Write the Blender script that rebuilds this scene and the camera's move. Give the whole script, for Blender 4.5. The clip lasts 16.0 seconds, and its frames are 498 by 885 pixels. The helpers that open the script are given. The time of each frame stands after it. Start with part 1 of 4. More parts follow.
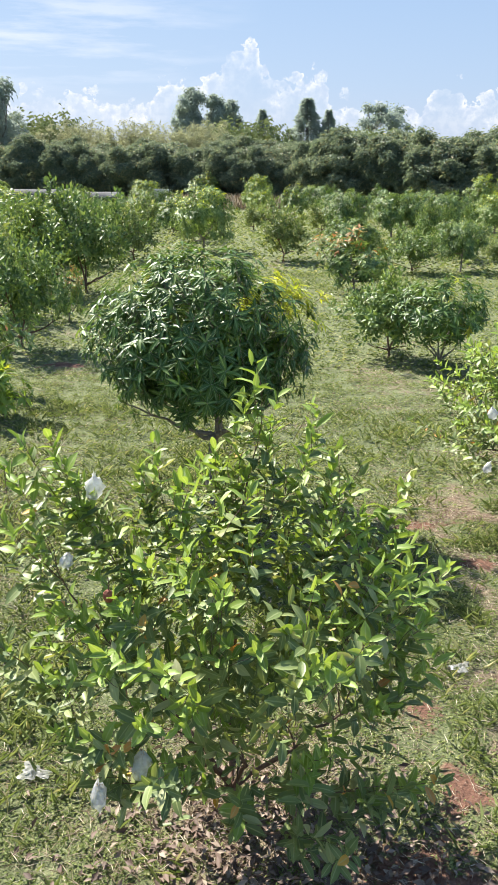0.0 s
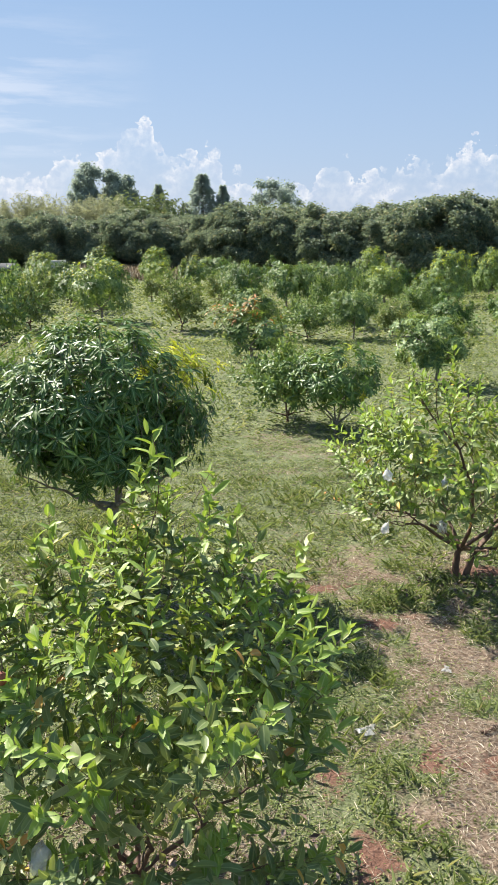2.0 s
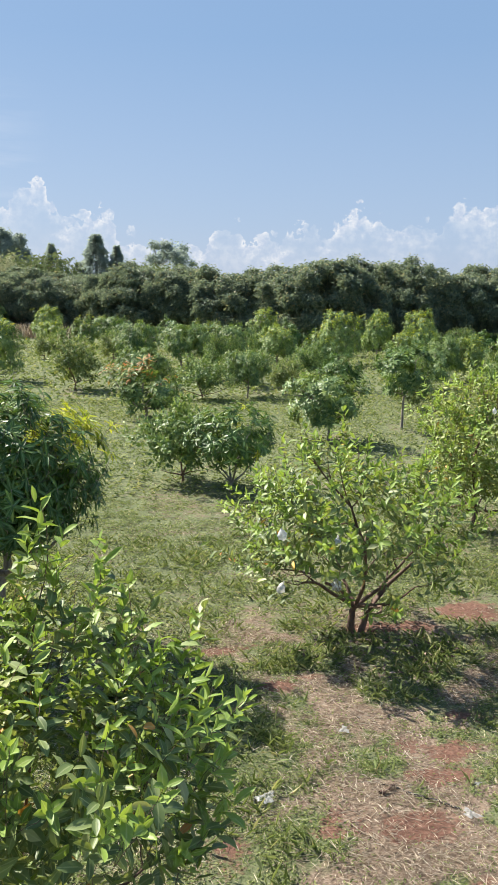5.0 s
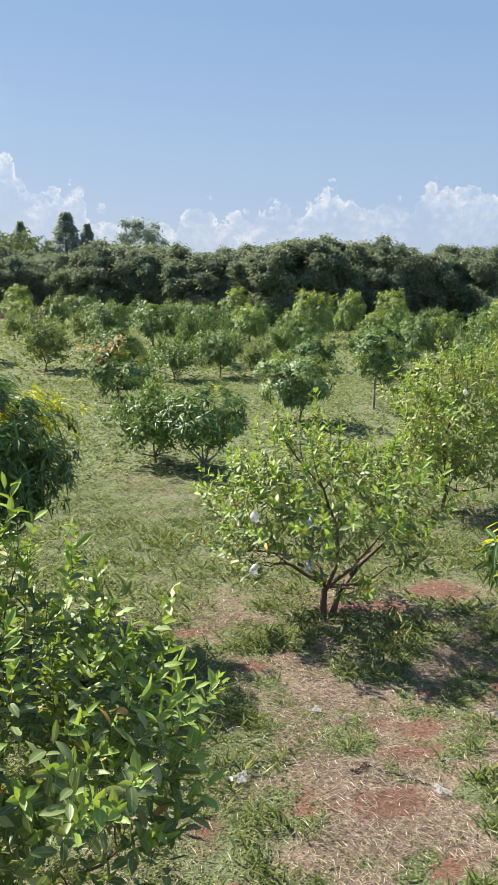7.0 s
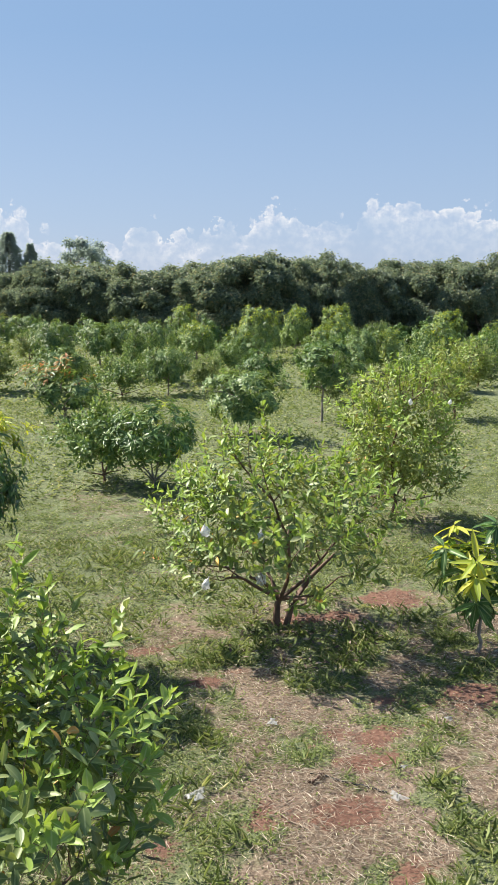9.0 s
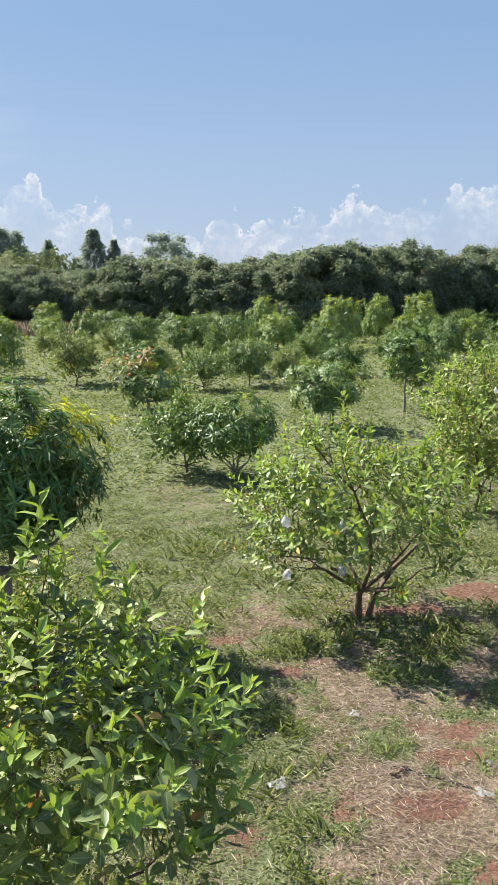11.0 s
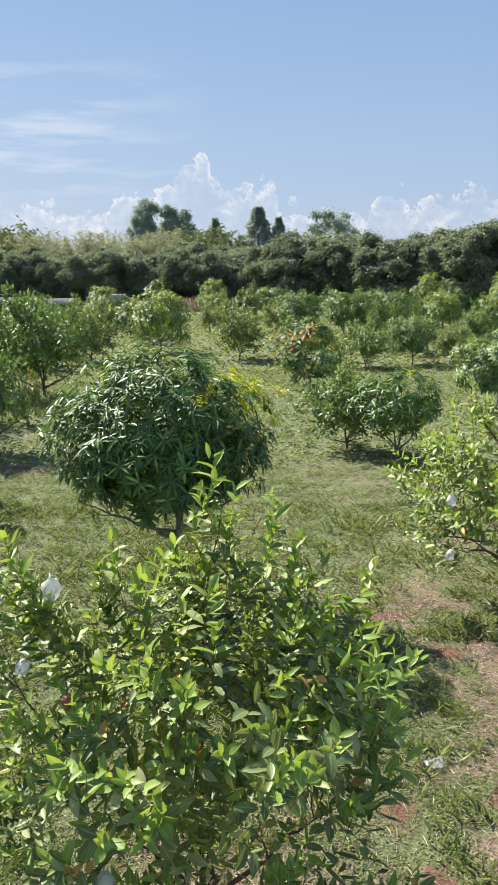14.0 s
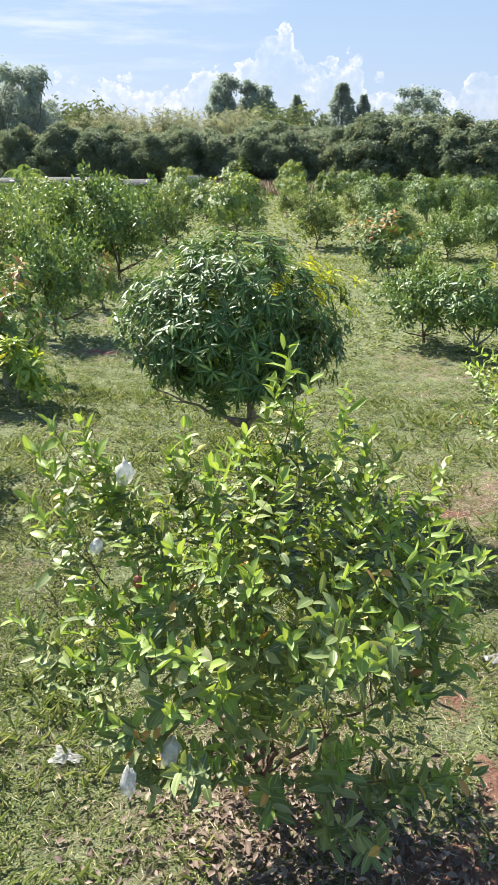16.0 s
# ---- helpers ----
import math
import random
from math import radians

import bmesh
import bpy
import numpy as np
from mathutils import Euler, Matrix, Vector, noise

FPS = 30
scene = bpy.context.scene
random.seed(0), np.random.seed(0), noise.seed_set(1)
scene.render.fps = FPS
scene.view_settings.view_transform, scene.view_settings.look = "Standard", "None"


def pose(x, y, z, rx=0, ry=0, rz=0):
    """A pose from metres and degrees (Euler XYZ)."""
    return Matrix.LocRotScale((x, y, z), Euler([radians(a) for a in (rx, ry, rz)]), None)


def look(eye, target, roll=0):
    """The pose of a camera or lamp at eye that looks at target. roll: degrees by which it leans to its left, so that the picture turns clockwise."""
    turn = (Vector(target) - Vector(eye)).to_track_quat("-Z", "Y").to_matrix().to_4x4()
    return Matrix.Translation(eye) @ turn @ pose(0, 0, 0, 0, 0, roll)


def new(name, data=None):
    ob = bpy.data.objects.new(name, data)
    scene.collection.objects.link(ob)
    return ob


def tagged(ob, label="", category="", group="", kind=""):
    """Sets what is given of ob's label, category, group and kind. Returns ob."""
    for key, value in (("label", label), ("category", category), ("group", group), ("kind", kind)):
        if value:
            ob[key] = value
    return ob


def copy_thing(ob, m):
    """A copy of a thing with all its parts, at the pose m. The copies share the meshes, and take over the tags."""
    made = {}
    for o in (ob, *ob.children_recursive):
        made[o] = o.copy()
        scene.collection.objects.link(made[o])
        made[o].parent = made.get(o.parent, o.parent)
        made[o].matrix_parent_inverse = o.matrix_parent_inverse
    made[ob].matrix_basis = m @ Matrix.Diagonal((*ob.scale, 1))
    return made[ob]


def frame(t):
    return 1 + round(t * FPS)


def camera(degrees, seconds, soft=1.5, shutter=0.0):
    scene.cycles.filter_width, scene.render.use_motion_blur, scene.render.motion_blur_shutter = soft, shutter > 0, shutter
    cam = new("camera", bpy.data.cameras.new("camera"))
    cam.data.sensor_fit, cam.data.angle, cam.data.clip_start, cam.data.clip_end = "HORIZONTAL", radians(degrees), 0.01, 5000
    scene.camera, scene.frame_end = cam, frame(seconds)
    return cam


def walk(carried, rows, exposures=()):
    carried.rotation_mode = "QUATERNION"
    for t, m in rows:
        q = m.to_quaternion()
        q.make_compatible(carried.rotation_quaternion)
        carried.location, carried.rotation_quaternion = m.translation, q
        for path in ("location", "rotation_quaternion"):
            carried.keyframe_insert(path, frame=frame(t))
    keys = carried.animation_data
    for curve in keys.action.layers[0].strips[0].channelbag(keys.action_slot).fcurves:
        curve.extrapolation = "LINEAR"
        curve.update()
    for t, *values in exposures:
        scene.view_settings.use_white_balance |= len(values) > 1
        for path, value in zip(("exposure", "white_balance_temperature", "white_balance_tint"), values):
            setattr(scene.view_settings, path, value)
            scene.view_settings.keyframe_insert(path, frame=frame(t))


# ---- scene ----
# time, eye (m), turn to the right, tilt down, lean (degrees)
PATH = [
    (0.0, -0.043, -0.01, 2.588, -3.65, 18.33, 0.36),
    (0.5, -0.036, -0.011, 2.593, -2.64, 18.85, 0.38),
    (1.0, -0.03, -0.003, 2.585, -1.25, 17.77, 0.33),
    (1.5, -0.022, -0.01, 2.59, 1.01, 15.59, 0.55),
    (2.0, -0.017, -0.014, 2.594, 3.15, 13.71, 0.5),
    (2.5, -0.01, -0.019, 2.607, 5.96, 11.99, 0.42),
    (3.0, -0.005, -0.023, 2.614, 7.72, 10.71, 0.43),
    (3.5, -0.006, -0.007, 2.61, 8.76, 9.98, 0.5),
    (4.0, -0.009, -0.013, 2.611, 9.35, 9.58, 0.63),
    (4.2, -0.007, -0.011, 2.611, 9.54, 9.37, 0.72),
    (6.5, 0.003, 0.002, 2.637, 11.77, 10.85, 1.46),
    (7.0, 0.006, 0.002, 2.635, 12.22, 11.02, 1.25),
    (7.5, 0.015, 0.006, 2.625, 12.68, 11.08, 0.89),
    (8.0, 0.013, 0.006, 2.628, 14.28, 10.13, 0.97),
    (8.2, 0.017, -0.004, 2.632, 14.71, 9.93, 0.85),
    (9.2, 0.02, 0.0, 2.61, 15.7, 9.83, 0.3),
    (10.3, 0.026, -0.005, 2.613, 12.43, 10.51, -0.44),
    (10.5, 0.024, -0.01, 2.617, 11.64, 10.48, -0.61),
    (11.0, 0.029, 0.0, 2.607, 9.99, 10.39, -0.98),
    (11.5, 0.038, 0.009, 2.598, 9.12, 10.64, -1.23),
    (12.0, 0.027, 0.004, 2.594, 8.73, 10.83, -0.86),
    (12.5, 0.02, 0.015, 2.588, 7.06, 10.49, -0.72),
    (13.0, -0.003, 0.023, 2.578, 4.28, 10.58, -1.08),
    (13.5, -0.029, 0.012, 2.568, 1.58, 11.07, -0.91),
    (14.0, -0.031, -0.002, 2.568, -0.91, 11.69, -0.97),
    (14.5, -0.03, -0.003, 2.565, -2.95, 12.63, -0.98),
    (15.0, -0.037, 0.012, 2.561, -4.28, 14.4, -0.57),
    (15.5, -0.036, 0.013, 2.565, -5.01, 16.69, -0.04),
    (16.0, -0.041, 0.025, 2.568, -6.01, 19.17, -0.19),
]
cam = camera(33.12, 16.0, soft=1.0)
walk(cam, [(t, pose(x, y, z, 90 - tilt, 0, -turn) @ pose(0, 0, 0, 0, 0, lean)) for t, x, y, z, turn, tilt, lean in PATH],
     exposures=[(0, 1.50), (1.0, 1.46), (2.0, 1.34), (3.0, 1.25), (14.0, 1.25), (15.0, 1.36), (16.0, 1.54)])

# ---- world, sun, exposure ----
SUN_AZ, SUN_EL = -46.0, 45.0          # degrees left of straight ahead, above the horizon
scene.view_settings.exposure = 1.25


def mth(nt, op, a, b=None, c=None):
    n = nt.nodes.new("ShaderNodeMath")
    n.operation = op
    for i, v in enumerate((a, b, c)):
        if v is None:
            continue
        if isinstance(v, (int, float)):
            n.inputs[i].default_value = v
        else:
            nt.links.new(v, n.inputs[i])
    return n.outputs[0]


def mixc(nt, fac, a, b, blend="MIX"):
    n = nt.nodes.new("ShaderNodeMix")
    n.data_type, n.blend_type = "RGBA", blend
    for i, v in ((0, fac), (6, a), (7, b)):
        if isinstance(v, (int, float)):
            n.inputs[i].default_value = v
        elif isinstance(v, tuple):
            n.inputs[i].default_value = (*v, 1)
        else:
            nt.links.new(v, n.inputs[i])
    return n.outputs[2]


def ramp(nt, fac, stops, ease="LINEAR"):
    n = nt.nodes.new("ShaderNodeValToRGB")
    n.color_ramp.interpolation = ease
    els = n.color_ramp.elements
    while len(els) < len(stops):
        els.new(0.5)
    for e, (p, c) in zip(els, stops):
        e.position = p
        e.color = (*c, 1) if isinstance(c, tuple) else (c, c, c, 1)
    nt.links.new(fac, n.inputs[0])
    return n.outputs[0]


def noise_tex(nt, vec, scale, detail=4.0, rough=0.55):
    n = nt.nodes.new("ShaderNodeTexNoise")
    n.inputs["Scale"].default_value, n.inputs["Detail"].default_value, n.inputs["Roughness"].default_value = scale, detail, rough
    if vec is not None:
        nt.links.new(vec, n.inputs["Vector"])
    return n.outputs[0]


def build_world():
    w = bpy.data.worlds.new("sky")
    scene.world = w
    w.use_nodes = True
    nt = w.node_tree
    nt.nodes.clear()
    out, bg = nt.nodes.new("ShaderNodeOutputWorld"), nt.nodes.new("ShaderNodeBackground")
    sky = nt.nodes.new("ShaderNodeTexSky")
    sky.sky_type, sky.sun_disc = "NISHITA", False
    sky.sun_elevation, sky.sun_rotation = radians(SUN_EL), radians(SUN_AZ)
    sky.dust_density, sky.air_density, sky.ozone_density = 1.6, 1.0, 2.2
    tc = nt.nodes.new("ShaderNodeTexCoord")
    sep = nt.nodes.new("ShaderNodeSeparateXYZ")
    nt.links.new(tc.outputs["Generated"], sep.inputs[0])
    az = mth(nt, "MULTIPLY", mth(nt, "ARCTAN2", sep.outputs[0], sep.outputs[1]), 180 / math.pi)
    el = mth(nt, "MULTIPLY", mth(nt, "ARCSINE", sep.outputs[2]), 180 / math.pi)
    comb = nt.nodes.new("ShaderNodeCombineXYZ")
    nt.links.new(az, comb.inputs[0])
    nt.links.new(el, comb.inputs[1])
    # cumulus: the height of the cloud tops along the horizon, broken up by billows
    skyline = [(-30, 4.6), (-16, 4.8), (-13.5, 5.2), (-12, 4.2), (-10.4, 4.4), (-9.2, 6.0), (-8.0, 5.6), (-6.6, 6.0), (-5.4, 6.8), (-4.7, 7.8), (-3.5, 7.9), (-2.8, 6.2),
               (-2.0, 5.2), (-1.4, 6.1), (0.8, 6.1), (1.6, 4.8), (4.2, 4.1), (7, 4.2), (8.0, 5.3), (9.1, 5.4), (10, 4.7), (12.4, 4.7), (13.0, 5.4), (14.2, 5.4),
               (15.2, 5.0), (16.2, 6.3), (18.7, 6.4), (19.6, 5.5), (22.2, 5.7), (23.6, 7.0), (27.6, 6.6), (40, 5.0)]
    pos = mth(nt, "DIVIDE", mth(nt, "ADD", az, 30.0), 70.0)
    top = mth(nt, "MULTIPLY", ramp(nt, pos, [((a + 30) / 70, e / 10) for a, e in skyline], "EASE"), 10.0)
    billow = mth(nt, "ADD", mth(nt, "MULTIPLY", noise_tex(nt, comb.outputs[0], 0.5, 6, 0.6), 0.5), mth(nt, "MULTIPLY", noise_tex(nt, comb.outputs[0], 2.2, 6, 0.6), 0.5))
    wob = nt.nodes.new("ShaderNodeVectorMath")
    wob.operation = "ADD"
    nt.links.new(comb.outputs[0], wob.inputs[0])
    nt.links.new(noise_tex(nt, comb.outputs[0], 1.1, 4, 0.6), wob.inputs[1])
    puff = nt.nodes.new("ShaderNodeTexVoronoi")
    puff.feature = "SMOOTH_F1"
    puff.inputs["Scale"].default_value, puff.inputs["Detail"].default_value, puff.inputs["Smoothness"].default_value = 0.95, 2.0, 0.25
    nt.links.new(wob.outputs[0], puff.inputs["Vector"])
    heads = mth(nt, "MULTIPLY", mth(nt, "SUBTRACT", 0.45, puff.outputs["Distance"]), 1.7)
    edge = mth(nt, "SUBTRACT", mth(nt, "ADD", mth(nt, "ADD", top, heads), mth(nt, "MULTIPLY", mth(nt, "SUBTRACT", billow, 0.5), 3.0)), el)
    solid = mth(nt, "MULTIPLY", edge, 3.6)
    n = nt.nodes.new("ShaderNodeClamp")
    nt.links.new(solid, n.inputs[0])
    body = n.outputs[0]
    # sparse towards the gaps and dissolving to haze low down
    thin = ramp(nt, noise_tex(nt, comb.outputs[0], 0.33, 4, 0.6), [(0.40, 0.22), (0.55, 1.0)])
    fade = ramp(nt, mth(nt, "DIVIDE", edge, 4.5), [(0.0, 0.95), (0.10, 0.60), (0.26, 0.26), (1.0, 0.08)])
    cover = mth(nt, "MULTIPLY", mth(nt, "MULTIPLY", body, fade), thin)
    # high streaks to the left
    mp = nt.nodes.new("ShaderNodeMapping")
    mp.inputs["Scale"].default_value, mp.inputs["Rotation"].default_value = (0.10, 0.75, 1), (0, 0, radians(-6))
    nt.links.new(comb.outputs[0], mp.inputs[0])
    streak = ramp(nt, noise_tex(nt, mp.outputs[0], 1.0, 6, 0.6), [(0.46, 0.0), (0.64, 0.65)])
    side = ramp(nt, mth(nt, "DIVIDE", mth(nt, "ADD", az, 30.0), 40.0), [(0.0, 1.0), (0.45, 0.8), (0.68, 0.0)])
    band = ramp(nt, mth(nt, "DIVIDE", el, 20.0), [(0.2, 0.2), (0.36, 1.0), (0.55, 0.6), (0.7, 0.0)])
    cirrus = mth(nt, "MULTIPLY", mth(nt, "MULTIPLY", streak, side), band)
    lit = noise_tex(nt, comb.outputs[0], 1.7, 5, 0.6)
    white = mixc(nt, ramp(nt, lit, [(0.40, 0.0), (0.60, 1.0)]), (5.6, 6.1, 7.2), (8.9, 8.7, 8.6))
    air = ramp(nt, mth(nt, "DIVIDE", el, 40.0), [(0.0, (0.45, 0.535, 0.70)), (0.12, (0.365, 0.485, 0.68)), (0.4, (0.245, 0.395, 0.63)), (1.0, (0.20, 0.34, 0.59))])
    ten = nt.nodes.new("ShaderNodeVectorMath")
    ten.operation = "SCALE"
    ten.inputs["Scale"].default_value = 10.0
    nt.links.new(air, ten.inputs[0])
    base = mixc(nt, 0.8, sky.outputs[0], ten.outputs[0])
    col = mixc(nt, cirrus, base, (7.2, 7.5, 8.3))
    col = mixc(nt, cover, col, white)
    nt.links.new(col, bg.inputs[0])
    bg.inputs[1].default_value = 0.05
    nt.links.new(bg.outputs[0], out.inputs[0])


build_world()
sun = new("sun", bpy.data.lights.new("sun", "SUN"))
sun.data.energy, sun.data.angle, sun.data.color = 5.0, radians(0.6), (1.0, 0.94, 0.84)
sun.matrix_world = look((0, 0, 0), (-math.sin(radians(SUN_AZ)), -math.cos(radians(SUN_AZ)), -math.tan(radians(SUN_EL))))


# ---- materials ----
def fresh(name):
    m = bpy.data.materials.new(name)
    m.use_nodes = True
    nt = m.node_tree
    nt.nodes.clear()
    return m, nt, nt.nodes.new("ShaderNodeOutputMaterial")


def bump_of(nt, height, strength, dist):
    b = nt.nodes.new("ShaderNodeBump")
    b.inputs["Strength"].default_value, b.inputs["Distance"].default_value = strength, dist
    nt.links.new(height, b.inputs["Height"])
    return b.outputs[0]


def leaf_mat(name, stops, rough=0.42, trans=0.4, warm=(1.25, 1.15, 0.45), spec=0.45):
    """A leaf: varied from leaf to leaf, glossy above, letting light through."""
    m, nt, out = fresh(name)
    geo, info, tc = nt.nodes.new("ShaderNodeNewGeometry"), nt.nodes.new("ShaderNodeObjectInfo"), nt.nodes.new("ShaderNodeTexCoord")
    r = mth(nt, "FRACT", mth(nt, "ADD", geo.outputs["Random Per Island"], info.outputs["Random"]))
    col = ramp(nt, r, stops)
    blot = noise_tex(nt, tc.outputs["Object"], 45, 3)
    col = mixc(nt, mth(nt, "MULTIPLY", blot, 0.35), col, (0.5, 0.5, 0.4), "OVERLAY")
    rib = nt.nodes.new("ShaderNodeAttribute")
    rib.attribute_name = "rib"
    vein = ramp(nt, rib.outputs["Fac"], [(0.80, 0.0), (0.97, 0.45)])
    col = mixc(nt, vein, col, (0.50, 0.55, 0.28))
    p, t, mx = nt.nodes.new("ShaderNodeBsdfPrincipled"), nt.nodes.new("ShaderNodeBsdfTranslucent"), nt.nodes.new("ShaderNodeMixShader")
    nt.links.new(col, p.inputs["Base Color"])
    p.inputs["Roughness"].default_value, p.inputs["Specular IOR Level"].default_value = rough, spec
    nt.links.new(mixc(nt, 1.0, col, warm, "MULTIPLY"), t.inputs["Color"])
    mx.inputs[0].default_value = trans
    nt.links.new(p.outputs[0], mx.inputs[1])
    nt.links.new(t.outputs[0], mx.inputs[2])
    nt.links.new(mx.outputs[0], out.inputs[0])
    return m


def rough_mat(name, dark, light, scale, rough=0.85, bump=0.5, dist=0.01, stretch=(1, 1, 1), metal=0.0):
    """A matt natural surface with grain at two scales."""
    m, nt, out = fresh(name)
    tc, mp = nt.nodes.new("ShaderNodeTexCoord"), nt.nodes.new("ShaderNodeMapping")
    mp.inputs["Scale"].default_value = stretch
    nt.links.new(tc.outputs["Object"], mp.inputs[0])
    a, b = noise_tex(nt, mp.outputs[0], scale, 5), noise_tex(nt, mp.outputs[0], scale * 7, 4)
    f = mth(nt, "ADD", mth(nt, "MULTIPLY", a, 0.65), mth(nt, "MULTIPLY", b, 0.35))
    p = nt.nodes.new("ShaderNodeBsdfPrincipled")
    nt.links.new(ramp(nt, f, [(0.35, dark), (0.65, light)]), p.inputs["Base Color"])
    p.inputs["Roughness"].default_value, p.inputs["Metallic"].default_value = rough, metal
    nt.links.new(bump_of(nt, f, bump, dist), p.inputs["Normal"])
    nt.links.new(p.outputs[0], out.inputs[0])
    return m


def ground_mat():
    """Red earth, dry straw and low weeds; 'bare' and 'green' say where each prevails."""
    m, nt, out = fresh("orchard_ground")
    tc = nt.nodes.new("ShaderNodeTexCoord")
    v = tc.outputs["Object"]
    bare, green = nt.nodes.new("ShaderNodeAttribute"), nt.nodes.new("ShaderNodeAttribute")
    bare.attribute_name, green.attribute_name = "bare", "green"
    fine, mid, clod = noise_tex(nt, v, 60, 5, 0.7), noise_tex(nt, v, 7, 5, 0.65), noise_tex(nt, v, 26, 4, 0.6)
    soil = ramp(nt, mth(nt, "ADD", mth(nt, "MULTIPLY", fine, 0.5), mth(nt, "MULTIPLY", clod, 0.5)), [(0.32, (0.085, 0.045, 0.034)), (0.52, (0.18, 0.096, 0.068)), (0.72, (0.30, 0.185, 0.135))])
    straw = ramp(nt, fine, [(0.3, (0.10, 0.068, 0.048)), (0.52, (0.23, 0.17, 0.125)), (0.72, (0.42, 0.34, 0.26))])
    grass = ramp(nt, mth(nt, "ADD", mth(nt, "MULTIPLY", fine, 0.6), mth(nt, "MULTIPLY", mid, 0.4)), [(0.34, (0.05, 0.062, 0.03)), (0.5, (0.135, 0.155, 0.075)), (0.68, (0.26, 0.275, 0.15))])
    g = ramp(nt, mth(nt, "ADD", green.outputs["Fac"], mth(nt, "MULTIPLY", mth(nt, "SUBTRACT", mid, 0.5), 0.9)), [(0.35, 0.0), (0.65, 1.0)])
    b = ramp(nt, mth(nt, "ADD", bare.outputs["Fac"], mth(nt, "MULTIPLY", mth(nt, "SUBTRACT", clod, 0.5), 1.5)), [(0.32, 0.0), (0.68, 1.0)])
    col = mixc(nt, b, mixc(nt, g, straw, grass), soil)
    p = nt.nodes.new("ShaderNodeBsdfPrincipled")
    nt.links.new(col, p.inputs["Base Color"])
    p.inputs["Roughness"].default_value = 0.95
    p.inputs["Specular IOR Level"].default_value = 0.15
    nt.links.new(bump_of(nt, mth(nt, "ADD", fine, clod), 0.9, 0.02), p.inputs["Normal"])
    nt.links.new(p.outputs[0], out.inputs[0])
    return m


def film_mat(name, col):
    """Thin white plastic."""
    m, nt, out = fresh(name)
    tc = nt.nodes.new("ShaderNodeTexCoord")
    f = noise_tex(nt, tc.outputs["Object"], 30, 4)
    p, t, mx = nt.nodes.new("ShaderNodeBsdfPrincipled"), nt.nodes.new("ShaderNodeBsdfTranslucent"), nt.nodes.new("ShaderNodeMixShader")
    p.inputs["Roughness"].default_value = 0.35
    nt.links.new(ramp(nt, f, [(0.3, tuple(c * 0.8 for c in col)), (0.7, col)]), p.inputs["Base Color"])
    nt.links.new(bump_of(nt, f, 0.5, 0.01), p.inputs["Normal"])
    t.inputs["Color"].default_value = (*col, 1)
    mx.inputs[0].default_value = 0.35
    nt.links.new(p.outputs[0], mx.inputs[1])
    nt.links.new(t.outputs[0], mx.inputs[2])
    clear, m2 = nt.nodes.new("ShaderNodeBsdfTransparent"), nt.nodes.new("ShaderNodeMixShader")
    nt.links.new(ramp(nt, f, [(0.35, 0.2), (0.65, 0.62)]), m2.inputs[0])
    nt.links.new(mx.outputs[0], m2.inputs[1])
    nt.links.new(clear.outputs[0], m2.inputs[2])
    nt.links.new(m2.outputs[0], out.inputs[0])
    return m


M_GUAVA = leaf_mat("guava_leaf", [(0.0, (0.102, 0.152, 0.062)), (0.5, (0.178, 0.238, 0.09)), (0.85, (0.265, 0.325, 0.125)), (1.0, (0.42, 0.43, 0.24))], 0.46, 0.30, (1.2, 1.1, 0.5), 0.35)
M_GUAVA_YOUNG = leaf_mat("young_guava_leaf", [(0.0, (0.195, 0.30, 0.06)), (1.0, (0.32, 0.43, 0.115))], 0.46, 0.36, (1.15, 1.1, 0.5), 0.3)
M_YELLOW = leaf_mat("yellowed_leaf", [(0.0, (0.62, 0.40, 0.07)), (1.0, (0.62, 0.30, 0.12))], 0.55, 0.3, (1.1, 0.9, 0.5))
M_MANGO = leaf_mat("mango_leaf", [(0.0, (0.044, 0.098, 0.028)), (0.6, (0.082, 0.16, 0.042)), (0.93, (0.135, 0.22, 0.055)), (1.0, (0.24, 0.32, 0.08))], 0.42, 0.24, (1.15, 1.2, 0.45), 0.3)
M_MANGO_YOUNG = leaf_mat("young_mango_leaf", [(0.0, (0.34, 0.43, 0.06)), (1.0, (0.58, 0.57, 0.09))], 0.45, 0.42, (1.15, 1.1, 0.5), 0.3)
M_MANGO_RED = leaf_mat("flushing_mango_leaf", [(0.0, (0.34, 0.25, 0.07)), (0.6, (0.48, 0.24, 0.12)), (1.0, (0.30, 0.34, 0.08))], 0.5, 0.3, (1.15, 0.85, 0.6), 0.3)
M_FRUIT_TREE = leaf_mat("orchard_leaf", [(0.0, (0.074, 0.138, 0.052)), (0.5, (0.138, 0.212, 0.08)), (1.0, (0.25, 0.33, 0.115))], 0.40, 0.25, (1.15, 1.1, 0.5), 0.25)
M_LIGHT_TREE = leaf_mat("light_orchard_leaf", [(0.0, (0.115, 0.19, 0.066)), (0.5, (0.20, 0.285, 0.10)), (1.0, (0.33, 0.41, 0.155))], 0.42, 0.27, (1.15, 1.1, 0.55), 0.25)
M_PALE = leaf_mat("pale_guava_leaf", [(0.0, (0.17, 0.22, 0.07)), (0.5, (0.26, 0.31, 0.10)), (1.0, (0.38, 0.41, 0.17))], 0.52, 0.3, (1.15, 1.1, 0.55), 0.25)
